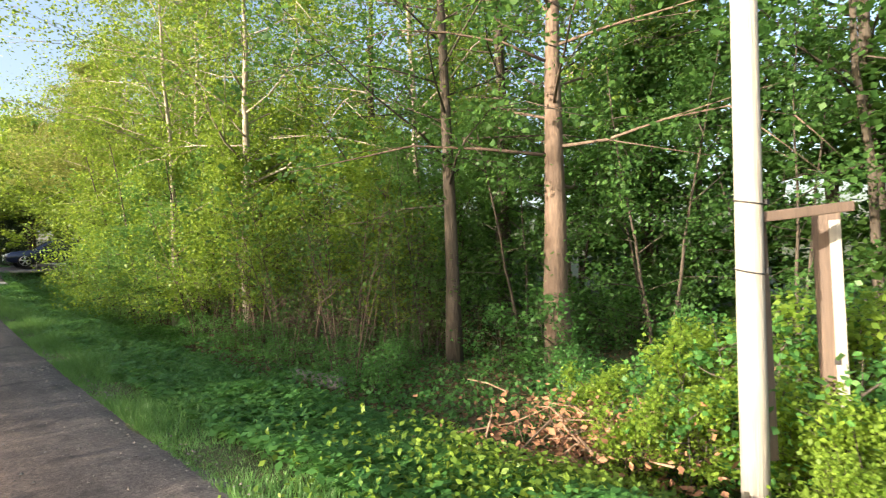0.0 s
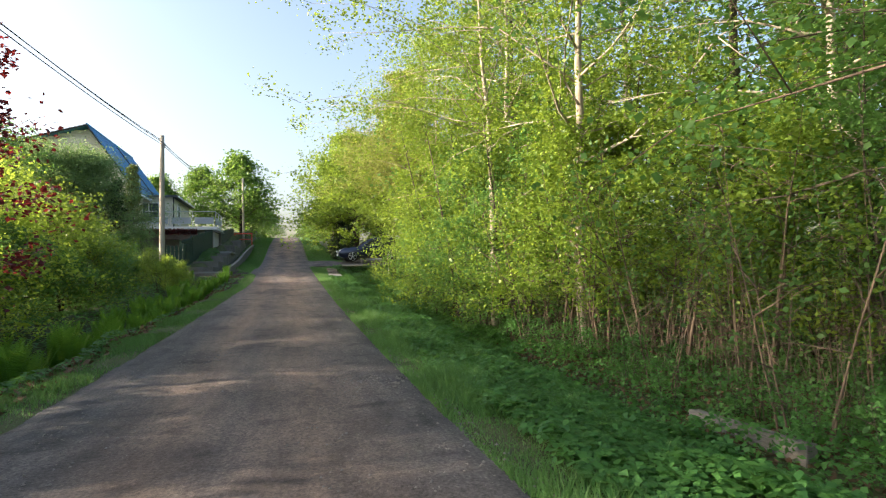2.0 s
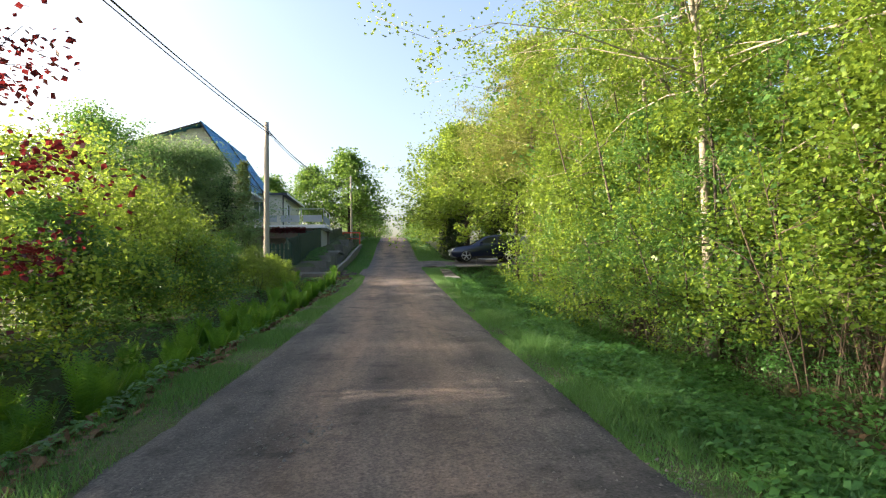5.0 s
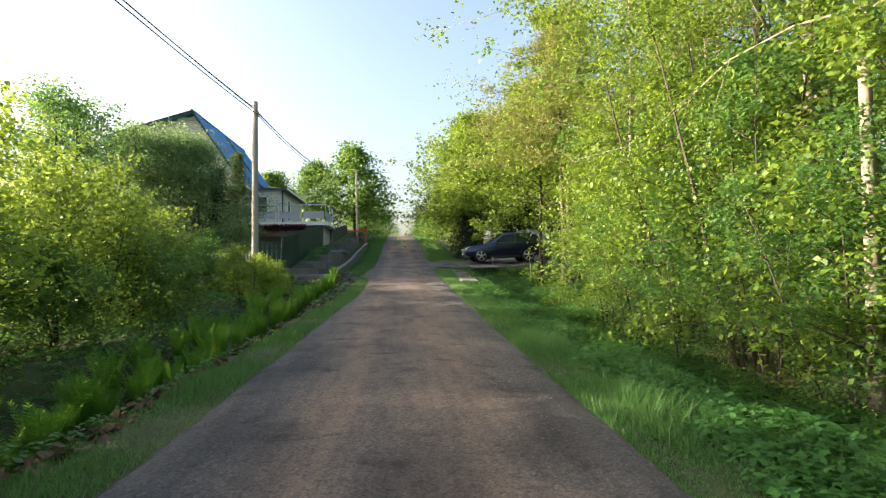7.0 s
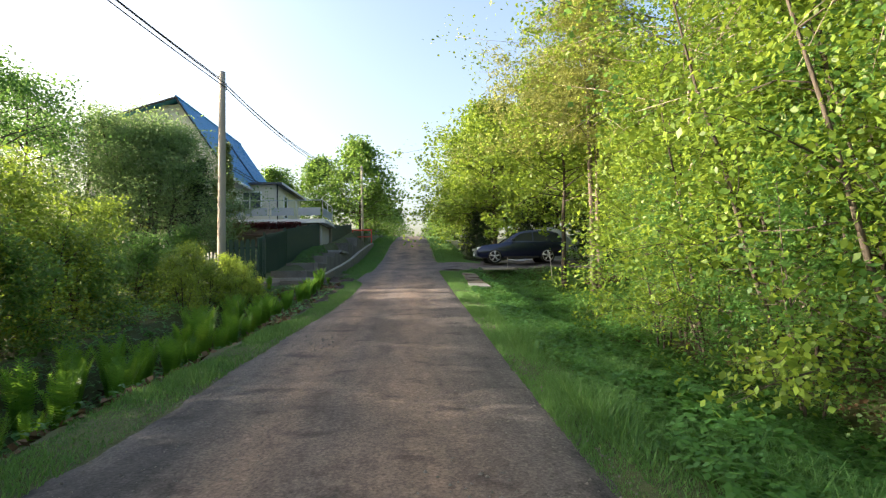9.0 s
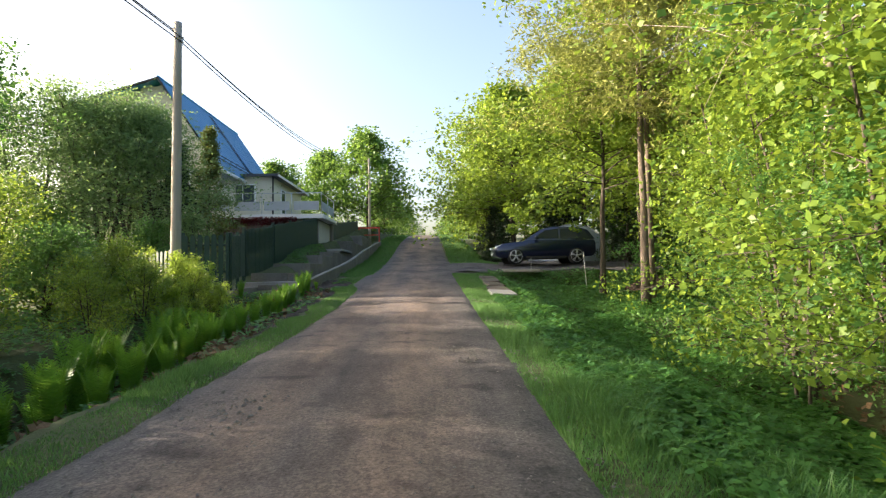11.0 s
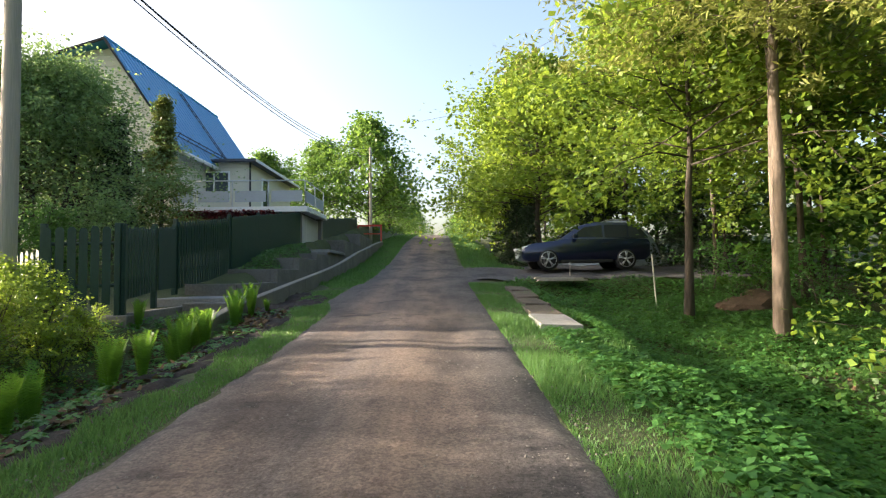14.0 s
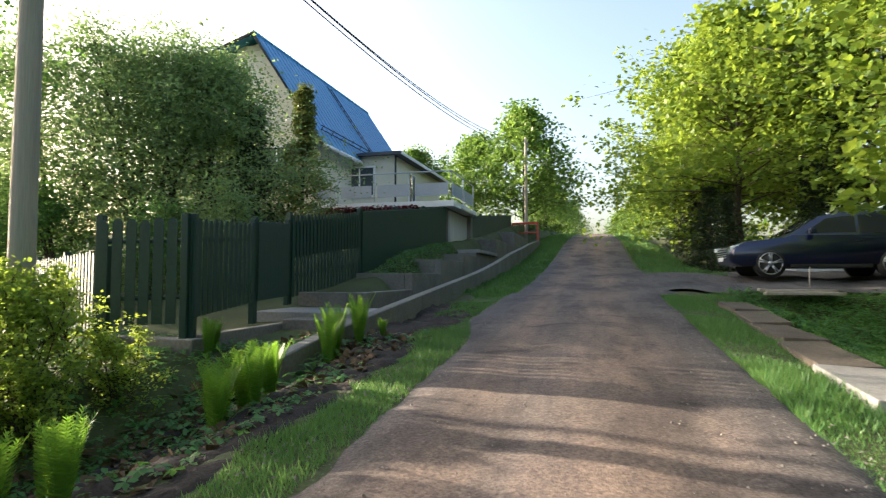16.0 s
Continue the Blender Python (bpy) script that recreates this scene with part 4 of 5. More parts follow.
place(under, [(rt.uniform(5.6, 11.0), rt.uniform(2.5, 14.0)) for _ in range(18)] + [(rt.uniform(4.6, 9.0), rt.uniform(12, 27)) for _ in range(8)] + [(rt.uniform(7.2, 12.0), rt.uniform(31, 41)) for _ in range(12)] + [(4.4, 1.9, 0.7), (4.7, 2.3, 0.6), (4.9, 0.9, 0.9), (5.6, 0.6, 1.0), (5.4, 1.7, 0.9), (6.2, 1.4, 1.1)] + [(5.0 + 0.5 * i % 4.2, 3.2 + 0.43 * i, 0.5) for i in range(16)] + [(4.7 + 0.9 * ((0.618 * i) % 1.0), 6.4 + 0.62 * i, 0.5) for i in range(17)], rt, 0.6, 1.2)

forked = tree("forest_tree", "thick forked trunk with rough brown bark at the wood's edge", "tree", 11.0, 0.23, 0.3, 4.2, 8500, 0.105, M_LEAF_MID, M_BARK_WARM, 28, limbs=24, group=G_WOOD, clump=0.45, narrow=0.68, stems=1, limb_r=0.18)
place(forked, [(7.6, 5.35, 1.0)], rt)

# beside the drive
maple = tree("maple_tree", "broad young maple overhanging the driveway", "tree", 8.2, 0.11, 0.45, 3.9, 17000, 0.14, M_LEAF_LIGHT, M_BARK, 31, limbs=38, stems=1, group="maples by the drive", clump=0.38, narrow=0.8)
place(maple, [(6.1, 35.75, 1.0), (9.6, 41.2, 0.95), (9.6, 37.0, 0.95)], rt)
big_maple = tree("maple_tree", "tall dense maple leaning over the road beyond the drive", "tree", 11.6, 0.17, 0.24, 5.2, 19000, 0.205, M_LEAF_LIGHT, M_BARK, 32, limbs=64, group="maples by the drive", narrow=0.8, clump=0.6, round_top=0.75)
place(big_maple, [(5.7, 52.0, 1.0), (6.4, 56.5, 1.0), (6.4, 63.0, 1.0), (9.8, 50.5, 1.05), (10.0, 58.0, 1.0), (6.8, 71.0, 0.9), (7.2, 80.0, 0.9)], rt)
spruce = tree("spruce", "dark dense spruce beside the driveway", "tree", 5.5, 0.09, 0.03, 2.0, 4200, 0.21, M_SPRUCE, M_BARK, 33, limbs=50, group="dark conifers", round_top=0.2, rise=-0.1, clump=0.18, narrow=0.3)
place(spruce, [(4.7, 49.2, 0.62), (5.6, 53.4, 0.8), (-10.4, 41.6, 0.9), (-12.4, 43.6, 1.05), (5.2, 58.0, 0.7), (10.6, 45.6, 1.0), (4.9, 62.0, 0.7), (7.6, 49.6, 0.8), (4.4, 50.9, 0.7), (4.5, 54.4, 0.8), (8.8, 51.0, 1.1), (11.6, 47.4, 1.2), (11.0, 43.4, 0.9)], rt)
pine = tree("pine_tree", "tall pine with bare orange trunk and thin crown", "tree", 12.5, 0.125, 0.45, 3.6, 34000, 0.17, M_NEEDLE, M_PINE, 34, limbs=46, group="pines", round_top=0.5, rise=0.05, limb_r=0.14, narrow=0.20, clump=0.26, sub=5)
place(pine, [(6.33, 32.75, 1.0), (6.80, 33.4, 0.98)], rt)

# left gardens
M_LEAF_MAPLE = leaf_material("leaf_maple", (0.035, 0.100, 0.020), (0.14, 0.255, 0.05), (0.24, 0.38, 0.06), 0.45)
far_maple = tree("maple_tree", "large dense maple beyond the red barrier", "tree", 8.8, 0.16, 0.05, 4.6, 11500, 0.25, M_LEAF_MAPLE, M_BARK, 41, group="garden trees", narrow=0.8, limbs=60, clump=0.62)
place(far_maple, [(-4.9, 66.5, 1.0), (-9.6, 70.5, 0.85), (-4.8, 82.0, 0.62), (-5.8, 95.0, 0.7), (-6.6, 108.0, 0.8), (6.4, 100.0, 0.8), (6.6, 114.0, 0.9), (-6.5, 124.0, 0.9), (-4.6, 146.0, 0.9), (4.9, 142.0, 0.9), (-13.0, 66.0, 0.7)], rt)
apple = tree("apple_tree", "old garden tree with greyish green leaves behind the fence and, unseen, as shade", "tree", 6.8, 0.13, 0.20, 3.5, 16000, 0.105, M_LEAF_GREY, M_BARK, 42, limbs=36, stems=2, group="garden trees", narrow=0.6, limb_r=0.22, clump=0.55)
# the last two are unseen, set left of the road to cast shade on it
place(apple, [(-12.3, 39.3, 1.02), (-11.2, 39.6, 0.95), (-10.9, 41.3, 0.92), (-13.2, 40.6, 1.0), (-14.6, 38.6, 0.98), (-12.8, 42.0, 0.85), (-16.8, 39.5, 0.92), (-8.2, 8.3, 0.85), (-8.8, 11.0, 0.8)], rt)
# high crowns added left of the road to keep sun off the wood opposite
high = tree("shade_tree", "bare stemmed tree with a small high crown, added to shade the wood", "tree", 8.4, 0.12, 0.6, 3.0, 4200, 0.14, M_LEAF_MID, M_BARK, 49, limbs=20, group="garden trees", clump=0.42, narrow=0.65)
place(high, [(-13.5, 32.6, 0.85), (-14.2, 35.0, 0.9)], rt)
thuja = tree("thuja", "narrow columnar thuja in front of the house", "tree", 5.9, 0.08, 0.03, 1.5, 18000, 0.10, M_THUJA, M_BARK, 43, limbs=60, group="garden trees", round_top=0.27, rise=0.7, narrow=0.5, clump=0.15)
place(thuja, [(-10.0, 43.9, 1.0)], rt)
M_LEAF_LIME = leaf_material("leaf_lime", (0.065, 0.15, 0.022), (0.265, 0.39, 0.058), (0.46, 0.57, 0.075), 0.6)
bush = tree("shrub", "broad leafy garden shrub beside the ditch, with unseen copies added for shade", "shrub", 3.4, 0.05, 0.10, 2.2, 8500, 0.088, M_LEAF_LIME, M_BARK, 44, limbs=36, stems=4, group="ditch side shrubs", narrow=0.55, clump=0.3, sub=2)
bush_d = tree("shrub", "dense dark green garden shrub beside the ditch", "shrub", 2.6, 0.05, 0.08, 2.0, 9000, 0.09, M_LEAF_MID, M_BARK, 45, limbs=36, stems=4, group="ditch side shrubs", narrow=0.55, clump=0.28, sub=2)
# those with y under 11 stay out of view, added to shade the first metres
place(bush, [(-6.6, 15.2, 1.1), (-8.0, 18.2, 1.15), (-6.9, 18.6, 1.1), (-8.4, 13.4, 1.0), (-6.9, 8.4, 0.9), (-6.9, 10.2, 0.8), (-7.0, 6.0, 0.85), (-8.5, 5.0, 0.8), (-5.9, 14.6, 0.66)], rt)
bush_m = tree("shrub", "broad mid green garden shrub beside the ditch", "shrub", 3.4, 0.05, 0.10, 2.2, 8500, 0.088, M_LEAF_LIGHT, M_BARK, 50, limbs=36, stems=4, group="ditch side shrubs", narrow=0.55, clump=0.3, sub=2)
# the last one is added to keep sun off the road near y 28
place(bush_m, [(-7.4, 21.7, 1.15), (-7.5, 24.3, 1.1), (-8.4, 27.2, 1.05), (-10.4, 27.6, 1.0), (-4.7, 29.4, 0.36), (-5.0, 28.3, 0.42), (-4.9, 26.6, 0.36), (-6.0, 21.4, 0.75), (-6.0, 28.4, 0.46), (-6.2, 23.8, 0.75), (-9.0, 29.2, 0.8)], rt)
# the first stands behind the front row, added to shade the road there
place(bush_d, [(-8.7, 16.2, 1.0), (-5.7, 19.8, 0.7), (-5.8, 22.4, 0.7), (-6.1, 18.2, 0.95), (-6.2, 25.0, 0.7), (-6.9, 28.3, 0.75), (-6.4, 12.8, 0.9), (-6.8, 29.8, 0.55), (-9.4, 36.4, 0.8), (-12.0, 36.8, 1.0), (-14.6, 36.4, 1.05), (-17.2, 38.2, 1.15), (-20.0, 41.0, 1.3), (-16.5, 34.6, 0.8)], rt)
copper = tree("copper_tree", "small tree with dark purple red leaves", "tree", 6.4, 0.07, 0.16, 1.6, 11000, 0.085, M_LEAF_RED, M_BARK, 46, limbs=34, group="garden trees", clump=0.28, narrow=0.7)
place(copper, [(-5.1, 12.7, 1.0)], rt)
yellow = tree("shrub", "bright yellow green upright shrub in front of the fence", "shrub", 1.7, 0.02, 0.04, 1.1, 3200, 0.07, M_LEAF_LIME, M_BARK, 47, limbs=40, stems=6, group="ditch side shrubs", clump=0.14, rise=1.6, narrow=0.6, sub=1)
# the copies by the start pole use the lime leaf to imitate direct sun
place(yellow, [(-5.2, 31.3, 0.66), (-5.6, 30.4, 0.72), (-6.4, 31.1, 0.75), (-4.85, 30.4, 0.6), (-6.3, 29.6, 0.7), (-5.3, 29.6, 0.6), (-4.5, 31.2, 0.5), (-4.4, 30.2, 0.5), (-4.6, 28.9, 0.55), (4.55, 1.95, 0.55), (4.9, 1.35, 0.65), (5.5, 2.2, 0.7), (5.1, 3.1, 0.6), (5.9, 1.3, 0.9), (6.3, 2.6, 0.7), (3.6, 0.7, 0.45), (4.62, 0.72, 0.6), (4.5, 0.45, 0.55), (4.75, 1.0, 0.5), (4.1, 2.3, 0.5)], rt)
round_bush = tree("shrub", "rounded pale leaved shrub behind the green fence", "shrub", 2.6, 0.04, 0.1, 1.8, 5000, 0.085, M_LEAF_GREY, M_BARK, 48, limbs=30, stems=4, group="garden trees", clump=0.24, narrow=0.6)
place(round_bush, [(-8.0, 38.0, 0.85)], rt)


# ---- ferns ----
def fern():
    rng = np.random.default_rng(61)
    root = thing("fern", "upright bright green ostrich fern beside the ditch", "fern", "ferns along the ditch")
    for k in range(12):
        az = k * 2.399
        tilt = rng.uniform(0.08, 0.32)
        h = rng.uniform(0.72, 1.0)
        P = [np.array([math.cos(az) * (0.04 + tilt * f * f * h * 0.85), math.sin(az) * (0.04 + tilt * f * f * h * 0.85), h * (f - 0.07 * f ** 5)]) for f in np.linspace(0, 1, 15)]
        side = np.array([-math.sin(az), math.cos(az), 0])
        V = []
        for i in range(1, 14):
            f = i / 14
            w = 0.085 * math.sin(math.pi * min(1, 0.06 + 0.92 * f ** 1.25)) + 0.012
            for sg in (-1, 1):
                for o in (0.0, 0.5):
                    b = P[i] * (1 - o) + P[min(i + 1, 14)] * o
                    tip = b + side * sg * w + np.array([math.cos(az) * 0.01, math.sin(az) * 0.01, 0.035])
                    up = (P[min(i + 1, 14)] - P[i]) * 0.19
                    V += [b - up, b + up, tip + up * 0.5, tip - up * 0.1]
        for a, b in zip(P, P[1:]):
            V += [a - side * 0.006, a + side * 0.006, b + side * 0.005, b - side * 0.005]
        part_mesh("frond", quads_mesh("frond", np.array(V), 4, M_FERN), root)
    return root


ff = fern()
spots = []
for y in np.arange(9.5, 27.6, 0.5):
    spots.append((-3.3 + min(float(road_left(y)) + 2.0, 0) + rt.uniform(-0.25, 0.2), y + rt.uniform(-0.2, 0.2), rt.uniform(0.75, 1.05)))
    if rt.uniform() < 0.75:
        spots.append((-4.0 + rt.uniform(-0.35, 0.3), y + rt.uniform(-0.2, 0.2), rt.uniform(0.85, 1.2)))
spots += [(-3.0, 26.3, 0.8), (-3.2, 26.0, 0.85), (-2.9, 27.5, 0.72), (-3.15, 27.7, 0.8), (-2.85, 28.8, 0.7), (-2.65, 29.0, 0.6), (-3.3, 29.5, 0.8), (-3.5, 28.6, 0.85)]
spots += [(-2.95, 30.55, 0.66), (-3.1, 30.75, 0.78), (-3.05, 31.05, 0.82), (-3.3, 31.0, 0.76), (-2.85, 30.9, 0.6), (-3.2, 31.35, 0.78), (-3.0, 31.35, 0.7), (-3.0, 32.5, 0.72), (-3.05, 32.75, 0.85), (-3.1, 33.6, 0.72), (-3.05, 33.45, 0.66),
          (-2.9, 33.9, 0.38), (-4.6, 32.5, 0.56), (-4.7, 32.75, 0.5)]
place(ff, spots, rt)


# ---- grass, weeds, litter, loose stones ----
def grass(name, label, n, where, h, seed, mat, lean=0.35, width=0.0045):
    rng = np.random.default_rng(seed)
    x, y = where(rng, n)
    z = ground_z(x, y) - 0.01
    b = np.stack([x, y, z], -1)
    az = rng.uniform(0, 2 * math.pi, len(x))
    s = np.stack([np.cos(az), np.sin(az), np.zeros(len(x))], -1) * (width * rng.uniform(0.7, 1.4, len(x)))[:, None]
    hh = h * rng.uniform(0.4, 1.25, len(x)) * (0.7 + 0.5 * np.sin(x * 2.3 + 1.0) * np.sin(y * 1.9))
    la = rng.uniform(0, 2 * math.pi, len(x))
    top = b + np.stack([np.cos(la) * hh * lean * rng.uniform(0.2, 1.3, len(x)), np.sin(la) * hh * lean * rng.uniform(0.2, 1.3, len(x)), hh], -1)
    V = np.stack([b - s, b + s, top], 1).reshape(-1, 3)
    return tagged(new(name, quads_mesh(name, V, 3, mat)), label, "grass", kind="stuff")


def strip(x0, x1, y0, y1, p=1.0):
    return lambda rng, n: (x0 + (x1 - x0) * rng.uniform(0, 1, n) ** p, rng.uniform(y0, y1, n))


grass("verge_grass", "short green grass on the road verge", 110000, strip(1.33, 3.0, 1.5, 40.5, 1.7), 0.13, 71, M_GRASS, 0.6, 0.006)
def left_strip(rng, n):
    y = rng.uniform(5, 46, n)
    inner = road_left(y) + 0.08
    outer = road_left(y) - np.interp(y, [5, 16, 24, 28, 31, 33, 46], [1.15, 0.75, 0.60, 0.45, 0.45, 0.55, 0.8]) + 0.08 * np.sin(y * 3.1) + 0.05 * np.sin(y * 7.7)
    return inner + (outer - inner) * rng.uniform(0, 1, n) ** 0.8, y


grass("verge_grass", "short green grass between road and ditch", 80000, left_strip, 0.10, 72, M_GRASS, 0.6, 0.006)
M_SOIL = surface("bare_soil", (0.010, 0.007, 0.006), (0.042, 0.030, 0.023), 0.95, 3.0, 30, 1.0)


def soil_bank():
    """Bare dark earth on the ditch side beyond the narrow grass strip."""
    xs, ys = np.arange(-4.3, -1.95, 0.06), np.arange(25.5, 40.0, 0.06)

    def height(X, Y):
        edge = smooth(-2.05, -2.3, X) * smooth(25.5, 27.5, Y) * (1 - smooth(37.5, 39.5, Y)) * (1 - smooth(-3.9, -4.25, X))
        lump = np.sin(X * 9.1 + np.sin(Y * 5.3)) * np.sin(Y * 8.3 + np.sin(X * 6.1)) + 0.6 * np.sin(X * 23 + Y * 7) * np.sin(Y * 19 - X * 5)
        return ground_z(X, Y) - 0.05 + edge * (0.075 + 0.035 * lump)
    return tagged(grid_object("soil_bank", xs, ys, height, M_SOIL), "bare dark earth on the ditch bank beside the grass", "ground", kind="structure")


soil_bank()
grass("far_grass", "grass along the far part of the road", 40000, strip(1.5, 4.0, 46, 90), 0.2, 73, M_GRASS, width=0.02)
grass("far_grass", "grass along the far part of the road", 40000, strip(-3.9, -1.9, 40, 90), 0.16, 74, M_GRASS, width=0.02)


def ground_leaves(name, label, n, where, size, lift, seed, mat, droop=0.05, narrow=0.7):
    rng = np.random.default_rng(seed)
    x, y = where(rng, n)
    tall = lift * (0.6 + 0.4 * np.sin(x * 1.3 + 2) * np.sin(y * 1.1)) * rng.uniform(0.15, 1.0, n)
    c = np.stack([x, y, ground_z(x, y) + tall], -1)
    return tagged(new(name, quads_mesh(name, leaf_verts(c, size, rng, droop, narrow), 4, mat)), label, "ground plants", kind="stuff")


def rosettes(name, label, n, where, size, lift, seed, mat, leaflets=5):
    """Low plants: each a stalk's end with a whorl of broad folded leaflets."""
    rng = np.random.default_rng(seed)
    x, y = where(rng, n)
    tall = lift * (0.62 + 0.38 * np.sin(x * 1.9 + 2) * np.sin(y * 1.4)) * rng.uniform(0.35, 1.0, n)
    c = np.repeat(np.stack([x, y, ground_z(x, y) + tall], -1), leaflets, 0)
    a = np.repeat(rng.uniform(0, 2 * math.pi, n), leaflets) + np.tile(np.arange(leaflets) * 2 * math.pi / leaflets, n) + rng.normal(size=n * leaflets) * 0.25
    tilt = np.repeat(rng.normal(size=(n, 2)) * 0.28, leaflets, 0)
    d = np.stack([np.cos(a), np.sin(a), -0.22 + tilt[:, 0] * np.cos(a) + tilt[:, 1] * np.sin(a)], -1)
    s = np.stack([-np.sin(a), np.cos(a), tilt[:, 1] * np.cos(a) - tilt[:, 0] * np.sin(a)], -1)
    ln = np.repeat(size * rng.uniform(0.6, 1.3, n), leaflets)[:, None] * rng.uniform(0.8, 1.2, (n * leaflets, 1))
    up = np.array([0, 0, 1.0]) * ln * 0.10
    out = np.stack([c, c + d * ln * 0.55 + s * ln * 0.36 + up, c + d * ln, c + d * ln * 0.55 - s * ln * 0.36 + up], 1)
    return tagged(new(name, quads_mesh(name, out.reshape(-1, 3), 4, mat)), label, "ground plants", kind="stuff")


def bank(x0, x1, y0, y1):
    """A patchy strip: plants crowd where the bank is open."""
    def where(rng, n):
        x, y = x0 + (x1 - x0) * rng.uniform(0, 1, 3 * n), rng.uniform(y0, y1, 3 * n)
        keep = rng.uniform(0, 1, 3 * n) < 0.38 + 0.3 * np.sin(x * 2.1 + 0.6 * y) * np.sin(y * 1.3) + 0.25 * smooth(x0, x0 + 0.7, x)
        k = np.flatnonzero(keep)
        k = np.resize(k, n)
        return x[k] + rng.normal(size=n) * 0.03, y[k] + rng.normal(size=n) * 0.03
    return where


rosettes("ground_elder", "lush low broad leaved weeds on the shaded bank", 22000, bank(1.75, 4.1, 1.0, 14), 0.066, 0.24, 81, M_WEED, 3)
rosettes("ground_elder", "lush low broad leaved weeds on the bank below the trees", 30000, bank(1.9, 4.9, 14, 31.3), 0.066, 0.24, 86, M_WEED, 3)
rosettes("ground_elder", "low weeds on the ditch by the driveway", 22000, strip(2.85, 9.5, 31.3, 41), 0.062, 0.26, 82, M_WEED, 3)
rosettes("ditch_weeds", "low weeds in and beyond the left ditch", 13000, strip(-3.0, -7.5, 7, 33), 0.065, 0.26, 83, M_WEED, 3)
ground_leaves("leaf_litter", "dead brown leaves on the forest floor", 16000, strip(4.2, 14, -2, 34), 0.09, 0.03, 84, M_LITTER)


def dry_thicket():
    """Thin dry upright twigs crowding the foot of the wood."""
    rng = np.random.default_rng(105)
    n = 620
    x, y = rng.uniform(5.3, 8.6, n), rng.uniform(7.5, 17.5, n)
    h = rng.uniform(0.5, 2.0, n)
    b = np.stack([x, y, ground_z(x, y) - 0.03], -1)
    top = b + np.stack([rng.normal(size=n) * 0.22, rng.normal(size=n) * 0.22, np.ones(n)], -1) * h[:, None]
    w = (0.004 + 0.006 * rng.uniform(0, 1, n) ** 2)[:, None]
    V = []
    for k in range(3):
        a0, a1 = 2 * math.pi * k / 3, 2 * math.pi * (k + 1) / 3
        o0, o1 = np.array([math.cos(a0), math.sin(a0), 0]) * w, np.array([math.cos(a1), math.sin(a1), 0]) * w
        V.append(np.stack([b + o0, b + o1, top + o1 * 0.3, top + o0 * 0.3], 1))
    return tagged(new("dry_thicket", quads_mesh("dry_thicket", np.stack(V, 1).reshape(-1, 3), 4, M_TWIG)), "thicket of thin dry brown twigs at the wood's foot", "twigs", kind="stuff")


dry_thicket()
rosettes("ditch_weeds", "small weeds scattered over bare ditch earth", 1500, bank(-2.35, -4.2, 25.5, 34), 0.05, 0.14, 106, M_WEED, 4)
ground_leaves("leaf_litter", "dead brown fronds and leaves on the ditch bank", 3500, strip(-2.4, -4.2, 25, 34), 0.09, 0.05, 107, M_LITTER)


M_POLE_PALE = surface("pole_weathered", (0.20, 0.195, 0.175), (0.46, 0.44, 0.40), 0.85, 2.2, 30, 0.6, stretch=(4, 4, 0.12))


# ---- at the start: pole with a prop frame, brush pile, edging board ----
def start_pole():
    ob = thing("utility_pole", "pale sunlit wooden utility pole with wire bands and a prop frame", "utility pole", "wooden poles along the road", pose(3.98, 1.30, -0.35))
    pts = [(0.011 * f * 8, -0.023 * f * 8, 8 * f - (0.3 if f == 0 else 0)) for f in (0, 0.15, 0.3, 0.5, 0.75, 1.0)]
    part("shaft", tube(bmesh.new(), pts, [0.088, 0.086, 0.084, 0.081, 0.077, 0.07], 18), M_POLE_PALE, ob, flat=False)
    for z in (1.62, 2.08):
        bm = bmesh.new()
        c = [(0.011 * z + 0.092 * math.cos(a), -0.023 * z + 0.092 * math.sin(a), z + 0.02 * math.sin(a * 1)) for a in np.linspace(0, 2 * math.pi, 19)]
        tube(bm, c, [0.006] * 19, 5)
        box(bm, 0.011 * z + 0.04, 0.011 * z + 0.10, -0.023 * z - 0.10, -0.023 * z - 0.05, z - 0.02, z + 0.015)
        part("wire_band", bm, M_BLACK, ob, "rusty wire band")
    part("back_prop", slab(-0.05, 0.05, -0.06, 0.06, 0.3, 2.0, 0.01, turn=pose(0.28, 0.0, 0, 0, 0, -35)), M_WOOD_BROWN, ob, "brown timber prop")
    part("crossbar", slab(-0.1, 0.62, -0.04, 0.04, -0.035, 0.035, 0.01, turn=pose(0.12, -0.12, 1.98, 0, -5, -38)), M_WOOD_BROWN, ob, "weathered brown crossbar")
    return ob


start_pole()


def prop_post():
    ob = thing("timber_post", "square brown timber post with a flaking white side", "post", at=pose(4.95, 1.02, -0.45, 0, 0, 12))
    part("post_body", slab(-0.09, 0.09, -0.09, 0.09, 0.0, 2.12, 0.012), M_WOOD_BROWN, ob)
    part("white_board", slab(-0.118, -0.092, -0.088, -0.015, 0.6, 2.06, 0.006), M_POLE_PALE, ob, "board with flaking white paint")
    part("bolt", slab(-0.135, -0.116, -0.045, -0.005, 1.0, 1.04, 0.005), M_BLACK, ob)
    return ob


prop_post()


# rust brown taken darker, the shade under the trees included in the colour
M_MOUND_DARK = surface("earth_mound_dark", (0.035, 0.024, 0.016), (0.13, 0.085, 0.055), 0.95, 2.5, 34, 1.0)


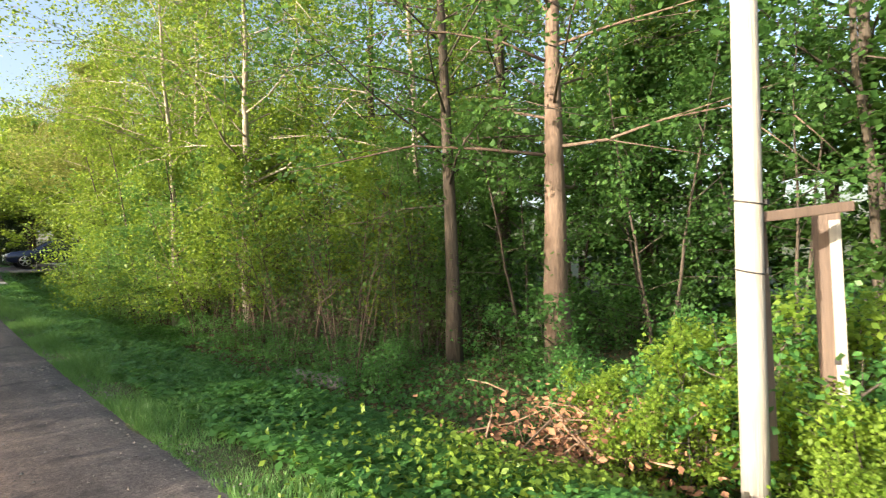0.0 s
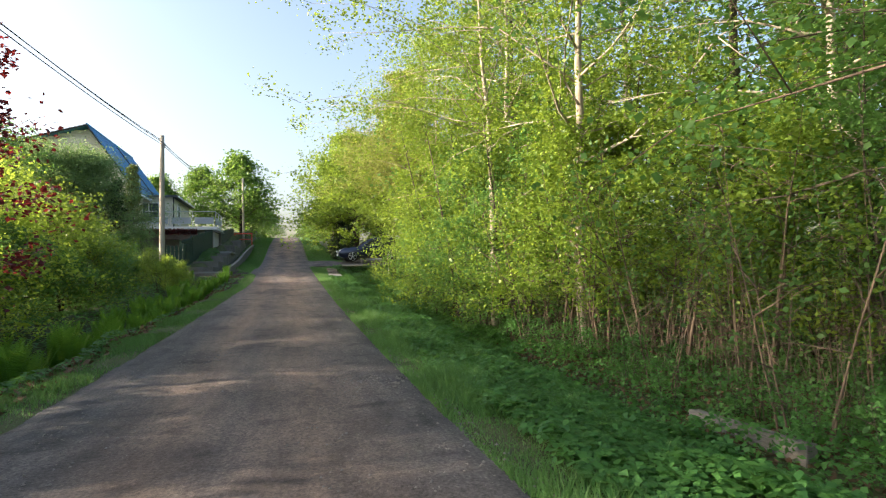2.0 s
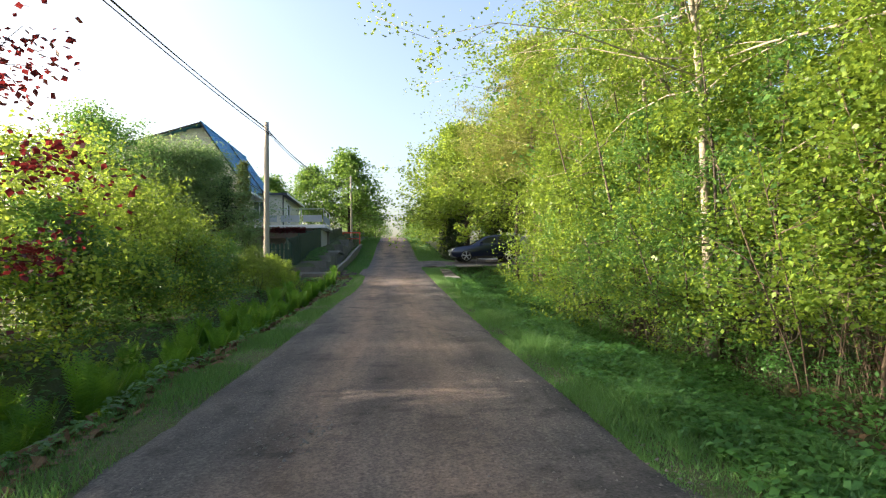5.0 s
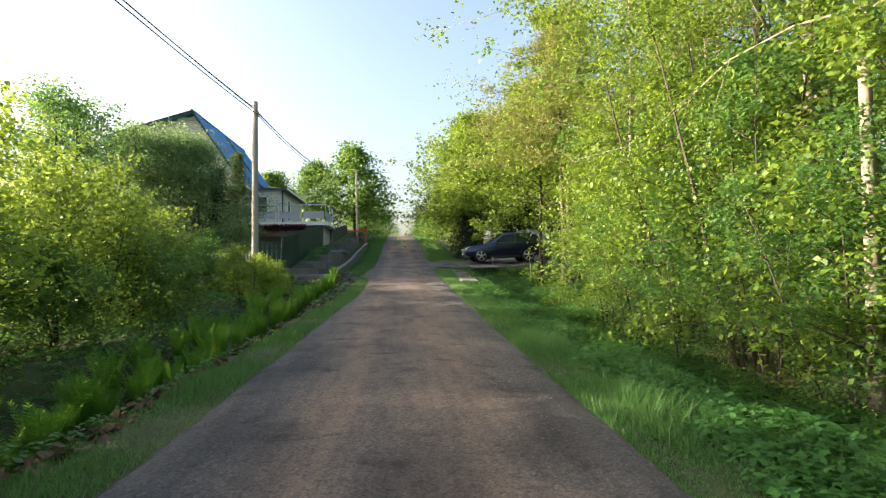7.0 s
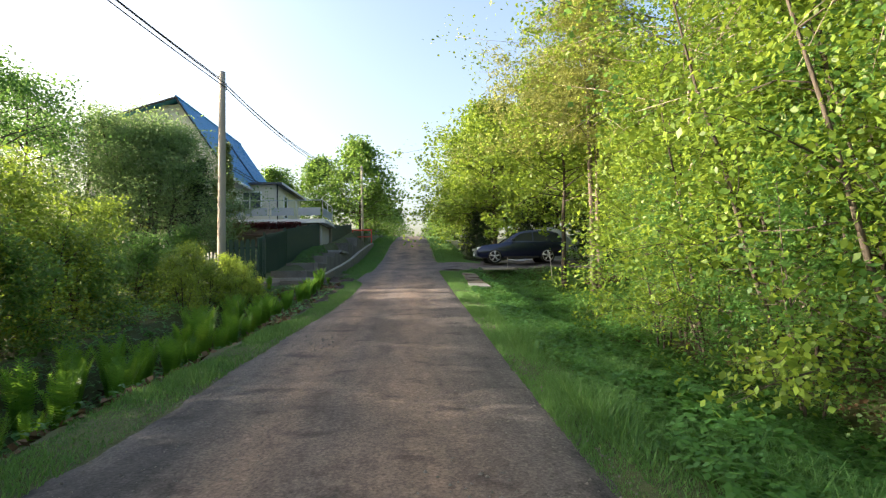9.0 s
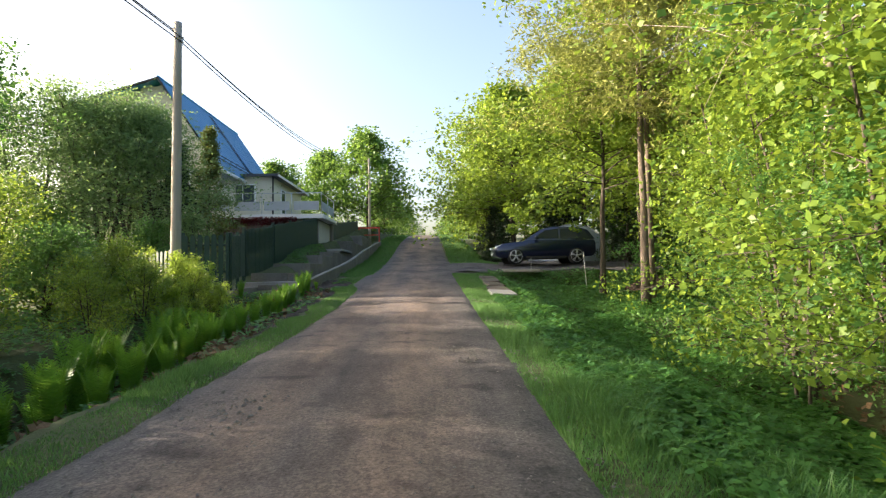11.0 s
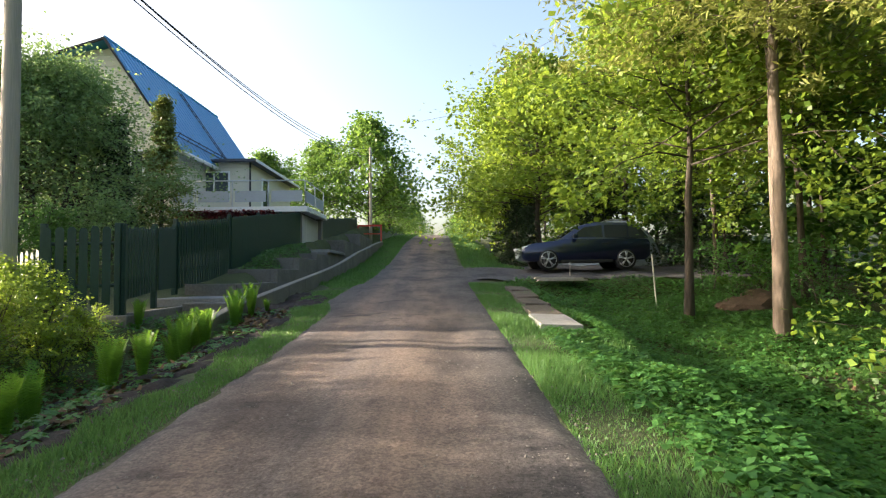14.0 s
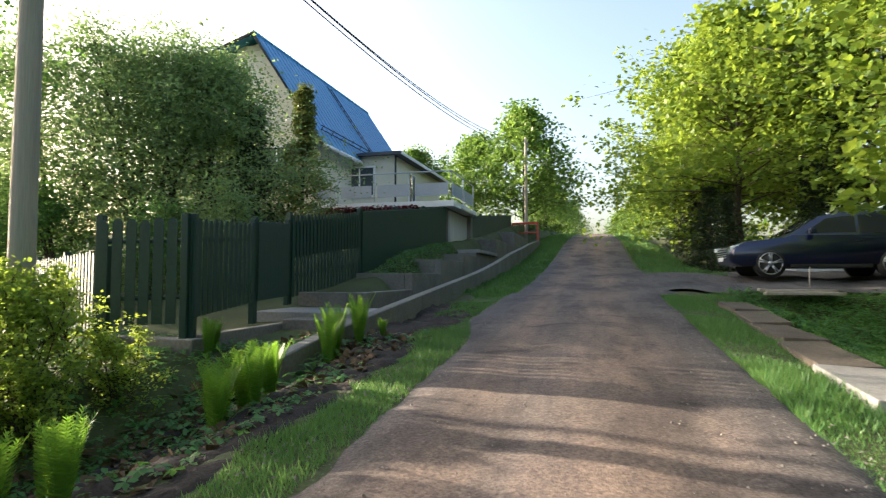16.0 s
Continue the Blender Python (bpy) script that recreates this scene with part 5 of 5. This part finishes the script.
def mound():
    bm = bmesh.new()
    bmesh.ops.create_icosphere(bm, subdivisions=4, radius=1.0)
    for v in bm.verts:
        n = noise.noise(v.co * 1.7) * 0.28 + noise.noise(v.co * 6) * 0.10
        v.co = Vector((v.co.x * 1.0, v.co.y * 0.8, v.co.z * 0.55)) * (1 + n)
    me = bpy.data.meshes.new("earth_mound")
    bm.to_mesh(me)
    bm.free()
    me.materials.append(M_MOUND_DARK)
    ob = new("earth_mound", me)
    ob.matrix_basis = pose(8.2, 36.6, float(ground_z(8.2, 36.6)) - 0.05)
    return tagged(ob, "rust brown earth mound under the trees", "mound")


M_LITTER_RED = surface("dead_leaf_red", (0.14, 0.06, 0.03), (0.36, 0.19, 0.10), 0.9, 3, 40, 0.3)
mound()


M_BOARD_OLD = surface("board_weathered", (0.10, 0.095, 0.085), (0.24, 0.225, 0.20), 0.9, 2.0, 30, 0.6, stretch=(4, 0.2, 4))


def edging():
    ob = thing("edging_board", "weathered grey timber board edging the ditch", "board", at=pose(4.65, 8.1, -0.39, -1.5, 6, 0))
    part("board", slab(-0.07, 0.07, -0.78, 0.78, -0.25, 0.06, 0.012), M_BOARD_OLD, ob)
    return ob


edging()


def verge_board():
    ob = thing("edging_board", "long pale weathered board edging the verge above the ditch", "board", at=pose(-3.64, 12.0, -0.06, 0.4, 0, -2))
    part("board", slab(-0.03, 0.03, -1.5, 1.5, -0.45, 0.04, 0.01), M_BOARD_OLD, ob)
    return ob


verge_board()


M_TWIG_DRY = surface("twig_dry", (0.15, 0.095, 0.06), (0.36, 0.24, 0.16), 0.9, 3, 24, 0.4)


def brush():
    rng = np.random.default_rng(91)
    ob = thing("brush_pile", "heap of dry brown twigs with dead leaves", "brush pile", at=pose(4.35, 2.75, float(ground_z(4.35, 2.75))))
    for k in range(80):
        a = rng.uniform(0, 2 * math.pi)
        o = np.array([rng.normal() * 0.42, rng.normal() * 0.5, rng.uniform(0.05, 0.62)])
        d = np.array([math.cos(a), math.sin(a), rng.uniform(-0.15, 0.45)]) * rng.uniform(0.4, 1.0)
        part("twig", tube(bmesh.new(), [o - d * 0.5, o + rng.normal(size=3) * 0.03, o + d * 0.5], [0.012, 0.009, 0.003], 4), M_TWIG_DRY, ob)
    c = rng.normal(size=(1500, 3)) * np.array([0.5, 0.55, 0.16]) + np.array([0, 0, 0.34])
    part_mesh("dead_leaves", quads_mesh("dead_leaves", leaf_verts(c, 0.08, rng), 4, M_LITTER_RED), ob, "brown dead leaves")
    return ob


brush()


def stake(label, x, y, h, lean, radius, mat):
    ob = thing("stake", label, "stake", at=pose(x, y, float(ground_z(x, y)) - 0.05))
    part("shaft", tube(bmesh.new(), [(lean * f * h, 0.01 * math.sin(5 * f), h * f) for f in (0, 0.3, 0.6, 1.0)], [radius, radius * 0.95, radius * 0.85, radius * 0.7], 7), mat, ob, flat=False)
    return ob


stake("thin pale bare sapling stem among low weeds", 6.12, 37.62, 1.5, -0.07, 0.022, M_WOOD_PALE)
stake("short grey stake beside the ditch planks", 4.90, 41.95, 0.6, 0.02, 0.018, M_WOOD_GREY)


def stones(name, label, n, where, lo, hi, seed, mat):
    """Loose stones: squashed six-sided lumps half sunk into the road."""
    rng = np.random.default_rng(seed)
    x, y = where(rng, n)
    z = road_z(y) + 0.02
    base = np.array([[1, 0, 0], [0, 1, 0], [-1, 0, 0], [0, -1, 0], [0, 0, 0.8], [0, 0, -0.6]], float)
    tri = np.array([[0, 1, 4], [1, 2, 4], [2, 3, 4], [3, 0, 4]])
    r = lo + (hi - lo) * rng.uniform(0, 1, n) ** 3
    v = base[None] * r[:, None, None] * rng.uniform(0.6, 1.25, (n, 6, 3))
    a = rng.uniform(0, 6.28, n)
    ca, sa = np.cos(a)[:, None], np.sin(a)[:, None]
    v = np.stack([v[..., 0] * ca - v[..., 1] * sa, v[..., 0] * sa + v[..., 1] * ca, v[..., 2]], -1) + np.stack([x, y, z], -1)[:, None]
    f = (tri[None] + (np.arange(n) * 6)[:, None, None]).reshape(-1, 3)
    me = bpy.data.meshes.new(name)
    me.from_pydata(v.reshape(-1, 3).tolist(), [], f.tolist())
    me.materials.append(mat)
    return tagged(new(name, me), label, "gravel", kind="stuff")


def stone_patches(r, n):
    spots = np.array([(-1.0, 11.9), (0.9, 9.6), (-0.4, 10.0), (-0.5, 13.8), (0.6, 17.0), (-1.2, 22.5), (0.9, 24.6), (-0.2, 6.0)])
    k = r.integers(0, len(spots), n)
    return spots[k, 0] + r.normal(size=n) * 0.26, spots[k, 1] + r.normal(size=n) * 0.3


stones("gravel", "loose grey gravel stones scattered on the road", 14000, lambda r, n: (ROAD_L + (ROAD_R - ROAD_L) * r.beta(0.55, 0.55, n), r.uniform(2, 40, n)), 0.003, 0.016, 95, M_STONE)
stones("gravel", "patches of coarse loose stones on the road", 1400, stone_patches, 0.007, 0.028, 96, M_STONE)
# light leaf colour instead of M_WEED, standing in for sun on this patch
ground_leaves("nettle_patch", "tall nettles at the roadside, sunlight put into their lighter green", 9000, lambda r, n: (2.75 + r.normal(size=n) * 0.55, 1.6 + r.normal(size=n) * 0.8), 0.055, 0.45, 97, M_LEAF_LIGHT, 0.05, 0.5)
ground_leaves("garden_herbs", "low green herbs and moss in the stepped beds", 5000, lambda r, n: (r.uniform(-5.4, -4.35, n), r.uniform(38.8, 45.4, n)), 0.06, 0.18, 98, M_GRASS)
ground_leaves("ground_elder", "shaded low weeds under the pines", 15000, strip(4.6, 10.0, 25, 37), 0.085, 0.25, 99, M_LEAF_MID)
ground_leaves("leaf_litter", "brown dead fern leaves in the ditch", 5000, strip(-2.8, -4.4, 9, 34), 0.11, 0.05, 100, M_LITTER)
grass("tall_grass", "tall bluish green grass tufts on the verge", 26000, strip(1.6, 2.7, 8, 25, 1.2), 0.24, 75, M_GRASS, lean=0.8, width=0.006)
rp = np.random.default_rng(101)
hedge = thing("flower_row", "row of dark reddish plants below the terrace edge", "plants")
cr = np.stack([rp.uniform(-10.3, -6.3, 2600), 45.75 + rp.normal(size=2600) * 0.08, 4.5 + rp.uniform(-0.25, 0.28, 2600)], -1)
part_mesh("foliage", quads_mesh("foliage", leaf_verts(cr, 0.10, rp, 0.2, 0.7), 4, M_LEAF_RED), hedge)
part("trough", slab(-10.4, -6.2, 45.62, 45.9, 4.0, 4.35, 0.02), M_WOOD_BROWN, hedge, "brown plant trough")
ground_leaves("ground_elder", "patchy weeds over dark earth in the ditch and wood", 14000, strip(3.8, 8.0, 1.0, 14), 0.08, 0.30, 102, M_WEED, 0.05, 0.6)
ground_leaves("leaf_litter", "dead brown leaves and twigs in the ditch", 9000, strip(3.6, 7.0, 0.5, 14), 0.075, 0.03, 103, M_LITTER)
